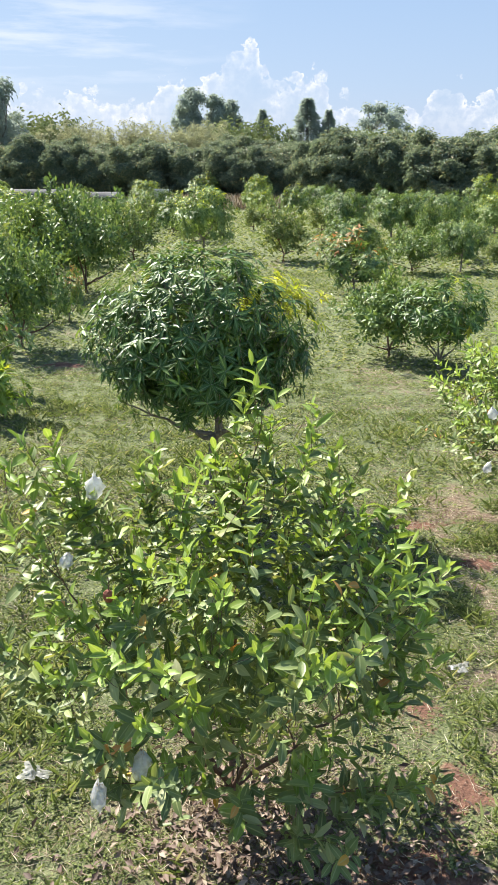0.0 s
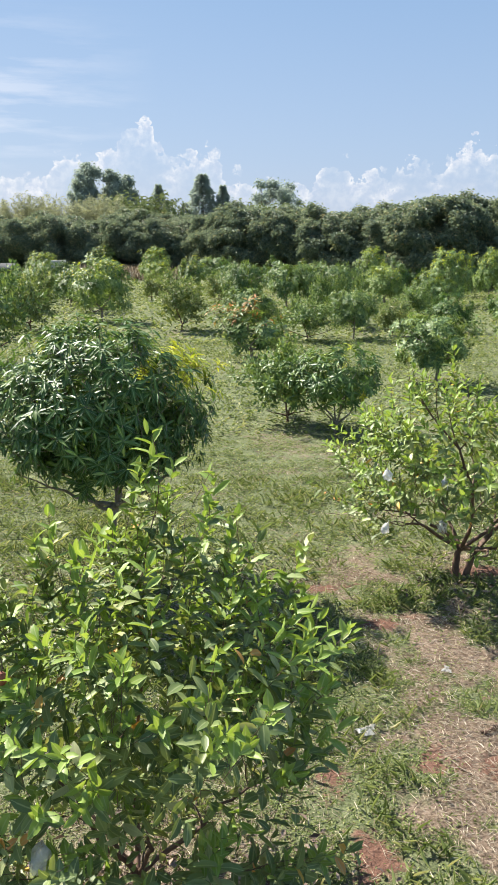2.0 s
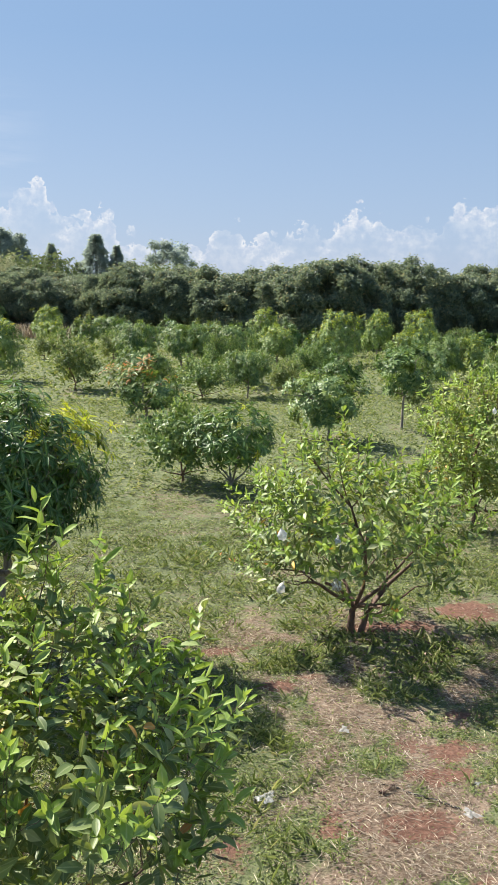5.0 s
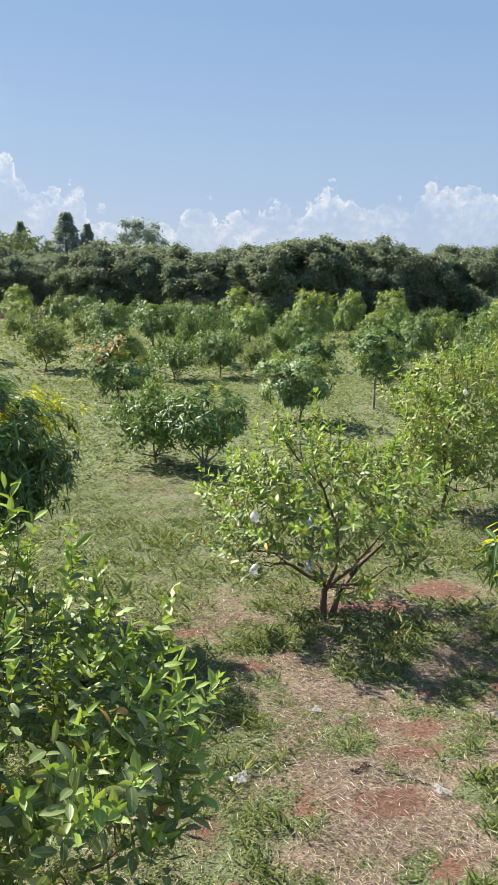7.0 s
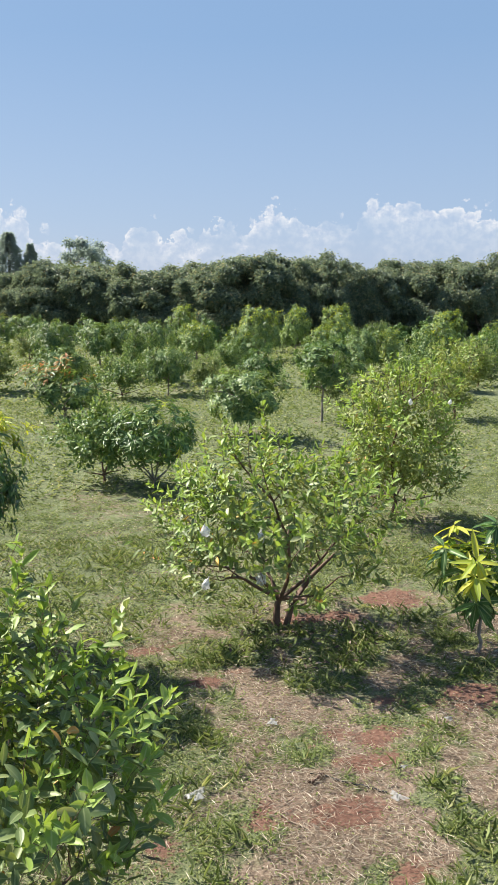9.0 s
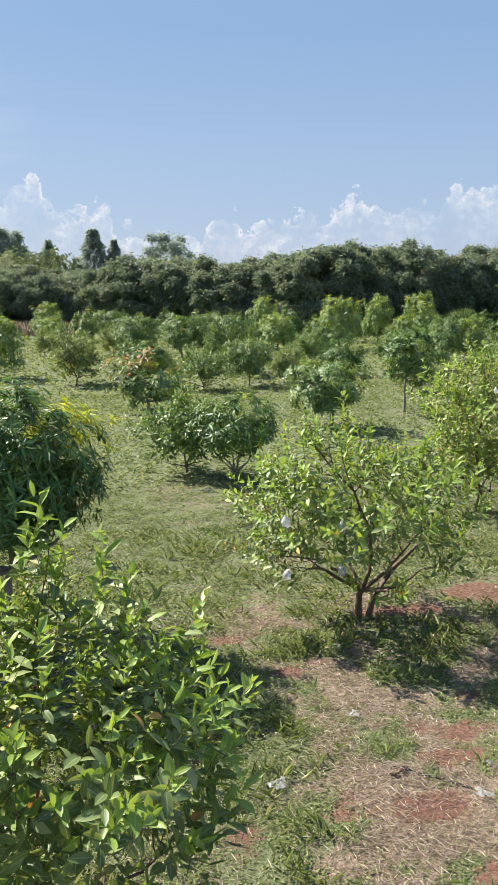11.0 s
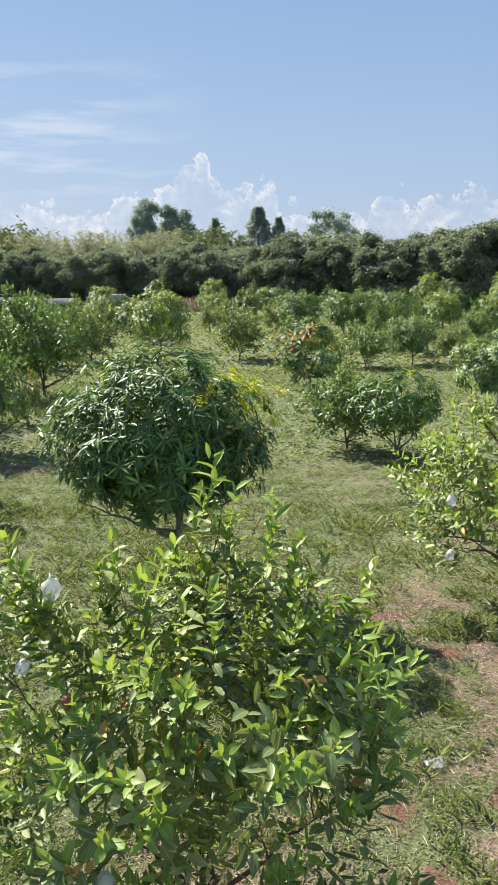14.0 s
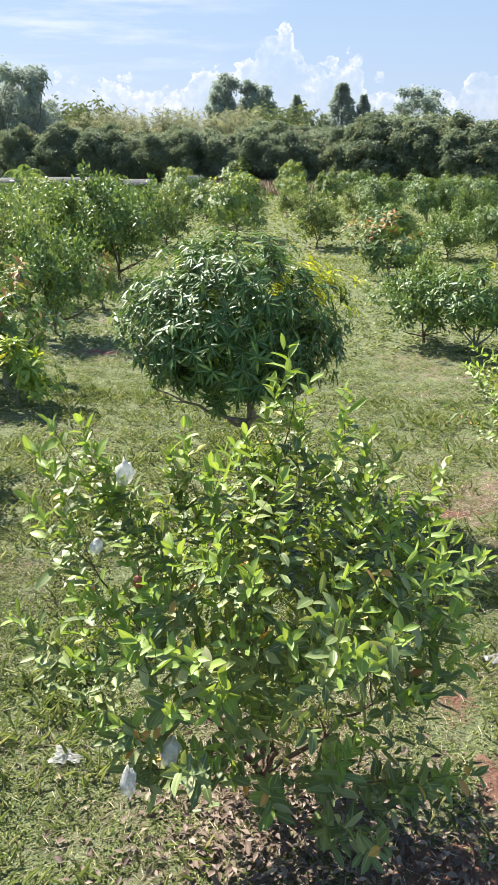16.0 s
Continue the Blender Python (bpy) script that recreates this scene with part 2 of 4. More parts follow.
# lighter and bluer than the foliage: some distance haze is put into the colour
M_HEDGE_HAZED = leaf_mat("hazed_shelterbelt_leaf", [(0.0, (0.125, 0.165, 0.125)), (0.6, (0.21, 0.26, 0.19)), (0.93, (0.315, 0.35, 0.225)), (1.0, (0.40, 0.33, 0.20))], 0.5, 0.34, (1.05, 1.05, 0.8), 0.3)
# pale grey stands in for the air's haze over the distant crowns
M_FAR_HAZED = leaf_mat("hazed_far_leaf", [(0.0, (0.32, 0.38, 0.34)), (1.0, (0.42, 0.47, 0.42))], 0.6, 0.4, (1.0, 1.0, 0.95), 0.2)
M_BAMBOO = leaf_mat("bamboo_leaf", [(0.0, (0.36, 0.37, 0.25)), (1.0, (0.48, 0.48, 0.32))], 0.6, 0.3, (1.0, 1.0, 0.85), 0.2)
M_SCRUB = leaf_mat("scrub_leaf", [(0.0, (0.16, 0.20, 0.09)), (1.0, (0.25, 0.29, 0.13))], 0.6, 0.2, (1.0, 1.0, 0.8))
M_WEED = leaf_mat("weed_leaf", [(0.0, (0.11, 0.15, 0.048)), (0.5, (0.20, 0.25, 0.088)), (0.85, (0.31, 0.345, 0.15)), (1.0, (0.44, 0.41, 0.24))], 0.65, 0.35, (1.1, 1.08, 0.7), 0.25)
M_STRAW = leaf_mat("dry_straw", [(0.0, (0.20, 0.145, 0.105)), (0.6, (0.42, 0.345, 0.265)), (1.0, (0.74, 0.67, 0.57))], 0.7, 0.15, (1, 0.95, 0.8))
M_LITTER = leaf_mat("dead_leaf", [(0.0, (0.07, 0.045, 0.035)), (0.5, (0.15, 0.10, 0.078)), (1.0, (0.32, 0.25, 0.20))], 0.7, 0.1, (1, 0.9, 0.8))
M_BARK = rough_mat("guava_bark", (0.06, 0.034, 0.022), (0.18, 0.105, 0.07), 14, 0.75, 0.5, 0.006, (1, 1, 0.3))
M_BARK_GREY = rough_mat("mango_bark", (0.12, 0.10, 0.08), (0.33, 0.29, 0.24), 16, 0.9, 0.8, 0.008, (1, 1, 0.35))
M_GROUND = ground_mat()
M_FILM = film_mat("white_plastic", (0.75, 0.76, 0.77))
M_SCRAP = film_mat("dusty_white_plastic", (0.52, 0.52, 0.50))
M_CONCRETE = rough_mat("weathered_concrete", (0.30, 0.29, 0.27), (0.50, 0.49, 0.47), 4, 0.9, 0.4, 0.01)
M_SHEET = rough_mat("grey_roof_sheet", (0.05, 0.053, 0.056), (0.13, 0.13, 0.13), 1.2, 0.95, 0.2, 0.01)
M_HOSE = rough_mat("black_hose", (0.015, 0.015, 0.015), (0.05, 0.045, 0.04), 30, 0.6, 0.2, 0.002)
M_FRUIT = rough_mat("dried_fruit", (0.14, 0.035, 0.02), (0.32, 0.10, 0.05), 40, 0.7, 0.6, 0.004)


# ---- mesh helpers ----
def link(name, data, parent=None, label=""):
    ob = new(name, data)
    ob.parent = parent
    return tagged(ob, label)


def mesh_np(name, V, F, mats, index=None, smooth=True):
    """A mesh from arrays: corners and equal-sided faces."""
    me = bpy.data.meshes.new(name)
    k = F.shape[1]
    me.vertices.add(len(V))
    me.vertices.foreach_set("co", np.ascontiguousarray(V, dtype=np.float32).ravel())
    me.loops.add(F.size)
    me.loops.foreach_set("vertex_index", np.ascontiguousarray(F, dtype=np.int32).ravel())
    me.polygons.add(len(F))
    me.polygons.foreach_set("loop_start", np.arange(0, F.size, k, dtype=np.int32))
    for m in mats:
        me.materials.append(m)
    if index is not None:
        me.polygons.foreach_set("material_index", np.ascontiguousarray(index, dtype=np.int32))
    me.polygons.foreach_set("use_smooth", np.full(len(F), smooth))
    me.update(calc_edges=True)
    return me


def blade(length, width, n, droop=0.15, fold=0.25, belly=0.5, wave=0.0, blunt=0.8):
    """A leaf along x: midrib and two margins, n steps long."""
    s = np.linspace(0, 1, n + 1)
    w = 0.5 * width * np.clip(np.sin(np.pi * np.clip(s, 0.0, 1.0) ** (np.log(0.5) / np.log(belly))), 0.02, None) ** blunt
    x = length * (s - 0.12 * droop * s * s)
    z = -droop * length * s * s
    zz = z + fold * w + wave * width * np.sin(s * 9)
    V = np.concatenate([np.stack([x, -w, zz], 1), np.stack([x, 0 * s, z], 1), np.stack([x, w, zz], 1)])
    m = n + 1
    F = [(i, i + 1, m + i + 1, m + i) for i in range(n)] + [(m + i, m + i + 1, 2 * m + i + 1, 2 * m + i) for i in range(n)]
    return V, np.array(F)


def ribbed(me, n):
    """Marks the midribs of a mesh of blades that are n steps long."""
    one = np.concatenate([np.zeros(n + 1), np.ones(n + 1), np.zeros(n + 1)]).astype(np.float32)
    me.attributes.new("rib", "FLOAT", "POINT").data.foreach_set("value", np.tile(one, len(me.vertices) // len(one)))
    return me


def dart(length, width, droop=0.2, fold=0.2):
    """A leaf of two faces for things far off."""
    V = np.array([(0, 0, 0), (0.5 * length, -width / 2, fold * width), (length, 0, -droop * length), (0.5 * length, width / 2, fold * width)])
    return V, np.array([(0, 1, 2), (0, 2, 3)])


def unit(a):
    return a / np.maximum(np.linalg.norm(a, axis=-1, keepdims=True), 1e-9)


def axes_of(D, N):
    D = unit(D)
    S = unit(np.cross(N, D))
    return np.stack([D, S, np.cross(D, S)], -1)


def strew(template, P, D, N, size):
    """Copies of a leaf at P, along D, facing N: corners and faces."""
    V, F = template
    R = axes_of(D, N)
    W = np.einsum("nij,vj->nvi", R, V) * size[:, None, None] + P[:, None, :]
    G = F[None] + (np.arange(len(P)) * len(V))[:, None, None]
    return W.reshape(-1, 3), G.reshape(-1, F.shape[1])


def tube(path, radii, sides=7):
    """A tapering limb along a path."""
    P, r = np.asarray(path, float), np.asarray(radii, float)
    T = unit(np.gradient(P, axis=0))
    ref = np.where(np.abs(T[:, 2:]) > 0.9, [[1.0, 0, 0]], [[0, 0, 1.0]])
    A = unit(np.cross(T, ref))
    B = np.cross(T, A)
    a = np.linspace(0, 2 * np.pi, sides, endpoint=False)
    V = P[:, None] + r[:, None, None] * (np.cos(a)[None, :, None] * A[:, None] + np.sin(a)[None, :, None] * B[:, None])
    F = []
    for i in range(len(P) - 1):
        for j in range(sides):
            k = (j + 1) % sides
            F.append((i * sides + j, i * sides + k, (i + 1) * sides + k, (i + 1) * sides + j))
    return V.reshape(-1, 3), np.array(F)


def join(pieces):
    V, F, n = [], [], 0
    for v, f in pieces:
        V.append(v)
        F.append(f + n)
        n += len(v)
    return np.concatenate(V), np.concatenate(F)


def bend(rng, a, b, n=7, sag=0.1, rise=0.0):
    """A crooked path from a to b."""
    a, b = np.asarray(a, float), np.asarray(b, float)
    s = np.linspace(0, 1, n)[:, None]
    L = np.linalg.norm(b - a)
    off = rng.normal(0, 1, 3) * sag * L
    off[2] += rise * L
    jit = rng.normal(0, 0.018 * L, (n, 3)) * np.sin(np.pi * s)
    return a + (b - a) * s + off * (s * (1 - s) * 4 * 0.5) + jit


# ---- trees ----
def limbs_of(rng, thing, base, fork, tips, n_limb, r0, bark, twig_from, sides=8, trunk_n=8):
    """The trunk, its limbs and the twigs that reach the tips, as parts of a tree."""
    base, fork = np.asarray(base, float), np.asarray(fork, float)
    path = bend(rng, base - [0, 0, 0.06], fork, trunk_n, 0.08)
    rad = r0 * np.linspace(1.25, 0.8, trunk_n)
    rad[0] *= 1.25
    V, F = tube(path, rad, sides)
    link("trunk", mesh_np("trunk", V, F, [bark]), thing)
    # main limbs towards well-spread tips
    d = tips - fork
    picks = [int(np.argmax(np.linalg.norm(d, axis=1)))]
    u = unit(d)
    while len(picks) < n_limb:
        score = np.max(u @ u[picks].T, axis=1)
        picks.append(int(np.argmin(score)))
    nodes, rads = [], []
    for k in picks:
        end = fork + (tips[k] - fork) * 0.78
        start = fork - [0, 0, 0.03 * rng.random()]
        p = bend(rng, start, end, 8, 0.16, 0.05)
        r = r0 * np.linspace(0.66, 0.18, 8)
        V, F = tube(p, r, max(5, sides - 2))
        link("limb", mesh_np("limb", V, F, [bark]), thing)
        nodes.append(p[1:])
        rads.append(r[1:])
    nodes, rads = np.concatenate(nodes), np.concatenate(rads)
    twigs = []
    nodes, rads = list(nodes), list(rads)
    chosen = tips[:twig_from]
    for t in chosen[np.argsort(np.linalg.norm(chosen - fork, axis=1))]:
        A = np.array(nodes)
        inward = t + (fork - t) * 0.22
        dist = np.linalg.norm(A - inward, axis=1) + 0.8 * np.maximum(0, A[:, 2] - t[2] + 0.04)
        j = int(np.argmin(dist))
        p = bend(rng, nodes[j], t, 5, 0.14, -0.03)
        r = np.linspace(min(rads[j] * 0.75, r0 * 0.3), r0 * 0.06, 5)
        twigs.append(tube(p, r, 4))
        for i in (2, 3):
            nodes.append(p[i])
            rads.append(r[i])
    if twigs:
        V, F = join(twigs)
        tagged(link("branchwork", mesh_np("branchwork", V, F, [bark]), thing), kind="stuff")
    return nodes


def dome(rng, n, centre, rx, rz_up, rz_down, lumps=0.18, inner=0.35, flat=0.0):
    """Points through a lumpy crown, thickest near its skin."""
    u = unit(rng.normal(0, 1, (n, 3)))
    ph = rng.random(6) * 6.28
    lump = 1 + lumps * (np.sin(u[:, 0] * 4.1 + ph[0]) * np.sin(u[:, 1] * 3.7 + ph[1]) + 0.7 * np.sin(u[:, 2] * 5 + ph[2] + 3 * u[:, 0]) + 0.5 * np.sin(9 * u[:, 0] + 7 * u[:, 1] + ph[3]))
    r = (1 - inner * rng.random(n) ** 2.2) * np.clip(lump, 0.72, 1.2)
    P = u * r[:, None]
    P[:, 2] = np.where(P[:, 2] > 0, P[:, 2] * rz_up, P[:, 2] * rz_down)
    P[:, :2] *= rx
    return P + centre, u


def rosettes(rng, P, U, per, droop_to=-0.45, spread=1.0):
    """Whorls of leaves at each tip: positions, directions, normals."""
    n = len(P)
    a = (np.arange(per)[None] * 2.399 + rng.random((n, 1)) * 6.28) + rng.normal(0, 0.2, (n, per))
    axis = unit(U * 0.8 + [0, 0, 0.55])
    ref = np.array([0.31, 0.17, 0.93])
    A = unit(np.cross(axis, ref))
    B = np.cross(axis, A)
    out = np.cos(a)[..., None] * A[:, None] + np.sin(a)[..., None] * B[:, None]
    lift = rng.uniform(-0.1, 0.75, (n, per, 1))
    D = unit(out * spread + axis[:, None] * lift + np.array([0, 0, droop_to]) * rng.uniform(0.3, 1.3, (n, per, 1)))
    N = unit(axis[:, None] + np.array([0, 0, 0.4]) + rng.normal(0, 0.25, (n, per, 3)))
    Q = P[:, None] - axis[:, None] * rng.uniform(0, 0.07, (n, per, 1))
    return Q.reshape(-1, 3), D.reshape(-1, 3), N.reshape(-1, 3)


def sprays(rng, P, U, pairs=5, step=0.045, lean=0.5):
    """Pairs of leaves up each upright shoot."""
    n = len(P)
    axis = unit(U + [0, 0, 0.6] + rng.normal(0, 0.25, (n, 3)))
    A = unit(np.cross(axis, rng.normal(0, 1, (n, 3))))
    B = np.cross(axis, A)
    Q, D, N, young = [], [], [], []
    for k in range(pairs):
        for sgn in (1, -1):
            side = (A if k % 2 == 0 else B) * sgn
            open_ = lean + 0.2 * k
            d = unit(side * open_ + axis * (0.95 - 0.12 * k) + rng.normal(0, 0.16, (n, 3)) + [0, 0, -0.05 * k])
            Q.append(P - axis * (step * k) + rng.normal(0, 0.006, (n, 3)))
            D.append(d)
            N.append(unit(axis - side * 0.2 + rng.normal(0, 0.22, (n, 3))))
            young.append(np.full(n, k))
    return np.concatenate(Q), np.concatenate(D), np.concatenate(N), np.concatenate(young)


def leaf_parts(crown, P, D, N, size, meshes, order):
    """The leaves one meets first, each an object of its own."""
    R = axes_of(D, N)
    for i in order:
        ob = new("leaf", meshes[i % len(meshes)])
        ob.parent = crown
        m = Matrix.Identity(4)
        for a in range(3):
            for b in range(3):
                m[a][b] = R[i, a, b] * size[i]
            m[a][3] = P[i, a]
        ob.matrix_basis = m


def near_guava(rng, name, at, fork_h, leaders, centre, rx, up, down, n_tips, leaf, r0, label, pairs, n_limb, vase, grown=None, thin=0.0):
    """An open guava bush with every leaf modelled; the front ones are parts."""
    thing = new(name)
    thing.location = (*at, 0)
    tagged(thing, label, "tree")
    base = np.array([*at, 0.0])
    tips, U = dome(rng, n_tips, np.asarray(centre) - base, rx, up, down, 0.2, 0.42)
    tips = tips + rng.normal(0, 0.075 * rx, tips.shape)
    thick = rng.random(len(tips)) > np.where((tips[:, 2] < 0.62 * (centre[2] + up)) & (tips[:, 1] < 0.25), thin, 0.0)
    tips, U = tips[thick], U[thick]
    lead = np.asarray(leaders, float) - base
    way = unit((lead - (np.asarray(centre) - base)) * [0.5, 0.5, 0.6] + [0, 0, 0.45])
    lead = np.concatenate([lead - way * k * 1.15 * leaf + rng.normal(0, 0.1 * k * leaf, lead.shape) for k in range(4)])
    way = np.concatenate([way] * 4)
    tips = np.concatenate([lead, tips])
    U = np.concatenate([way, U])
    out = np.linalg.norm((tips - (np.asarray(centre) - base))[:, :2], axis=1) / rx
    keep = (tips[:, 2] > 0.16) & (tips[:, 2] > vase * (1.15 - 1.1 * out))
    tips, U = tips[keep], U[keep]
    limbs_of(rng, thing, (0, 0, 0), (0.02, 0.0, fork_h), tips, n_limb, r0, M_BARK, 100000)
    Q, D, N, age = sprays(rng, tips, U, pairs, 0.042)
    size = leaf * rng.uniform(0.7, 1.12, len(Q)) * np.where(age == 0, 0.8, 1.0)
    young = (age <= 2) & (np.tile(rng.random(len(tips)), pairs * 2) < np.clip((Q[:, 2] - 0.5 * up) * 1.0 + 0.1, 0.08, 0.9))
    old = (~young) & (rng.random(len(Q)) < 0.012)
    kinds = [(~young & ~old, grown or M_GUAVA), (young, M_GUAVA_YOUNG), (old, M_YELLOW)]
    tmpl = [blade(1, 0.38, 4, 0.16, 0.45, 0.52, 0.02, 0.55), blade(1, 0.43, 4, 0.36, 0.3, 0.54, 0.07, 0.55), blade(1, 0.34, 4, -0.08, 0.7, 0.5, 0.05, 0.55)]
    front = np.argsort(Q[:, 1] * 0.8 - 0.6 * Q[:, 2])[:300]
    is_front = np.zeros(len(Q), bool)
    is_front[front] = True
    crown = None
    pieces, idx = [], []
    for mi, (mask, _) in enumerate(kinds):
        for ti, t in enumerate(tmpl):
            sel = np.where(mask & ~is_front & (np.arange(len(Q)) % 3 == ti))[0]
            if len(sel):
                v, f = strew(t, Q[sel], D[sel], N[sel], size[sel])
                pieces.append((v, f))
                idx.append(np.full(len(f), mi))
    V, F = join(pieces)
    crown = tagged(link("crown", ribbed(mesh_np("crown", V, F, [k[1] for k in kinds], np.concatenate(idx)), 4), thing), kind="stuff")
    for mask, mat in kinds:
        meshes = [ribbed(mesh_np("leaf", v, f, [mat]), 4) for v, f in tmpl]
        leaf_parts(crown, Q, D, N, size, meshes, [i for i in front if mask[i]])
    return thing


def near_mango(rng, name, at, fork_h, centre, rx, up, down, n_tips, leaf, r0, label, per, n_limb, flush, parts=300, lumps=0.14, hang=-0.3):
    """A dense round mango tree: whorls of long hanging leaves."""
    thing = new(name)
    thing.location = (*at, 0)
    tagged(thing, label, "tree")
    base = np.array([*at, 0.0])
    tips, U = dome(rng, n_tips, np.asarray(centre) - base, rx, up, down, lumps, 0.5)
    tips = tips + rng.normal(0, 0.05 * rx, tips.shape)
    limbs_of(rng, thing, (0, 0, 0), (0.03, 0.02, fork_h), tips, n_limb, r0, M_BARK_GREY, 100000)
    Q, D, N = rosettes(rng, tips, U, per, hang)
    tip_id = np.repeat(np.arange(len(tips)), per)
    size = leaf * rng.uniform(0.65, 1.1, len(Q))
    fl = np.asarray(flush)
    c = np.asarray(centre) - base
    side = unit(tips - c) @ unit(fl[:3])
    young = (side > fl[3]) & (rng.random(len(tips)) < fl[4])
    young |= rng.random(len(tips)) < 0.006
    young = young[tip_id]
    kinds = [(~young, M_MANGO), (young, M_MANGO_YOUNG)]
    tmpl = [blade(1, 0.22, 5, 0.16, 0.4, 0.45), blade(1, 0.25, 5, 0.32, 0.3, 0.45, 0.05), blade(1, 0.20, 5, 0.05, 0.6, 0.42, 0.02)]
    front = np.argsort(Q[:, 1] * 0.9 - 0.35 * Q[:, 2])[:parts]
    is_front = np.zeros(len(Q), bool)
    is_front[front] = True
    pieces, idx = [], []
    for mi, (mask, _) in enumerate(kinds):
        for ti, t in enumerate(tmpl):
            sel = np.where(mask & ~is_front & (np.arange(len(Q)) % 3 == ti))[0]
            if len(sel):
                v, f = strew(t, Q[sel], D[sel], N[sel], size[sel])
                pieces.append((v, f))
                idx.append(np.full(len(f), mi))
    V, F = join(pieces)
    crown = tagged(link("crown", ribbed(mesh_np("crown", V, F, [k[1] for k in kinds], np.concatenate(idx)), 5), thing), kind="stuff")
    for mask, mat in kinds:
        meshes = [ribbed(mesh_np("leaf", v, f, [mat]), 5) for v, f in tmpl]
        leaf_parts(crown, Q, D, N, size, meshes, [i for i in front if mask[i]])
    return thing


def orchard_tree(seed, name, style, fork_h, crown_z, rx, up, down, n_tips, leaf, mats, share, r0=0.03, per=9, n_limb=4, lumps=0.2, inner=0.45, bark=None, twigs=80, clump=0.30):
    """A young tree some way off, built at the origin: shoots gathered on limbs, with gaps between."""
    rng = np.random.default_rng(seed)
    thing = new(name)
    heads = max(16, n_tips // 6)
    C, CU = dome(rng, heads, np.array([0, 0, crown_z]), rx * 0.88, up * 0.92, down * 0.85, lumps, inner)
    C = C + rng.normal(0, 0.08 * rx, C.shape)
    k = rng.integers(0, heads, n_tips)
    off = unit(rng.normal(0, 1, (n_tips, 3)) + CU[k] * 0.8) * (rx * clump * rng.uniform(0.35, 1.0, (n_tips, 1)))
    tips, U = C[k] + off, unit(off / (rx * clump) + CU[k] * 0.6)
    out = np.linalg.norm(tips[:, :2], axis=1) / rx
    open_foot = tips[:, 2] > fork_h * 0.8 + 0.22 * crown_z * (1 - out)
    tips, U = tips[open_foot], U[open_foot]
    ok = tips[:, 2] > 0.08
    tips, U = tips[ok], U[ok]
    limbs_of(rng, thing, (0, 0, 0), (0.02, 0.0, fork_h), tips, n_limb, r0, bark or M_BARK_GREY, twigs, 6, 6)
    if style == "mango":
        Q, D, N = rosettes(rng, tips, U, per, -0.14)
        t = blade(1, 0.30, 2, 0.15, 0.3, 0.45)
        top = np.repeat(tips[:, 2], per)
    else:
        Q, D, N, _ = sprays(rng, tips, U, max(2, per // 2), 0.05)
        t = blade(1, 0.46, 2, 0.15, 0.3)
        top = Q[:, 2]
    size = leaf * rng.uniform(0.7, 1.15, len(Q))
    # leaves of the second material grow commoner towards the crown's top
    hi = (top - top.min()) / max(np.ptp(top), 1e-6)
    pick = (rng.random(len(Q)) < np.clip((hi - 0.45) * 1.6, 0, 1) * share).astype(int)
    pieces, idx = [], []
    for mi in (0, 1):
        sel = np.where(pick == mi)[0]
        if len(sel):
            v, f = strew(t, Q[sel], D[sel], N[sel], size[sel])
            pieces.append((v, f))
            idx.append(np.full(len(f), mi))
    V, F = join(pieces)
    tagged(link("crown", mesh_np("crown", V, F, list(mats), np.concatenate(idx)), thing), kind="stuff")
    return thing


FULL = 1.06          # crowns are as broad as their outermost shoots


def plant_row(proto, spots, label, group, wide=1.0, high=1.0):
    """Trees of one kind: x, y, turn, breadth, height of each."""
    first = True
    for x, y, turn, w, h in spots:
        m = pose(x, y, 0, 0, 0, turn) @ Matrix.Diagonal((w * FULL / wide, w * FULL / wide, h * 1.04 / high, 1))
        if first:
            proto.matrix_basis = m
            ob = proto
            first = False
        else:
            ob = copy_thing(proto, m)
            ob.matrix_basis = m
        tagged(ob, label, "tree", group)


# ---- ground ----
def lattice(seed):
    return np.random.default_rng(seed).random((256, 256))


def vnoise(x, y, tab):
    xi, yi = np.floor(x).astype(int), np.floor(y).astype(int)
    fx, fy = x - xi, y - yi
    fx, fy = fx * fx * (3 - 2 * fx), fy * fy * (3 - 2 * fy)
    a, b, c, d = tab[xi % 256, yi % 256], tab[(xi + 1) % 256, yi % 256], tab[xi % 256, (yi + 1) % 256], tab[(xi + 1) % 256, (yi + 1) % 256]
    return (a * (1 - fx) + b * fx) * (1 - fy) + (c * (1 - fx) + d * fx) * fy


TAB = lattice(5)


def fbm(x, y, s, n=4):
    return sum(vnoise(x * s * 2 ** k + 17 * k, y * s * 2 ** k + 31 * k, TAB) * 0.5 ** k for k in range(n)) / sum(0.5 ** k for k in range(n))


# bare red patches: x, y, half-length, half-width
# the one at (-3.3, 11.0) paints the shadow beside a left-hand guava
BARE_AND_SHADED = [(2.02, 4.32, 0.30, 0.16), (1.95, 4.05, 0.26, 0.12), (3.15, 6.45, 0.42, 0.20), (2.38, 4.72, 0.28, 0.14), (1.18, 3.77, 0.20, 0.14), (1.58, 3.63, 0.22, 0.13),
        (0.92, 5.88, 0.24, 0.10), (1.45, 5.36, 0.24, 0.11), (0.68, 3.08, 0.13, 0.22), (1.20, 5.25, 0.16, 0.08), (0.6, 2.45, 0.42, 0.28), (1.65, 3.12, 0.2, 0.12), (2.3, 6.2, 0.5, 0.12), (2.9, 4.6, 0.3, 0.2), (-3.3, 11.0, 0.5, 0.2), (0.6, 3.6, 0.2, 0.14)]


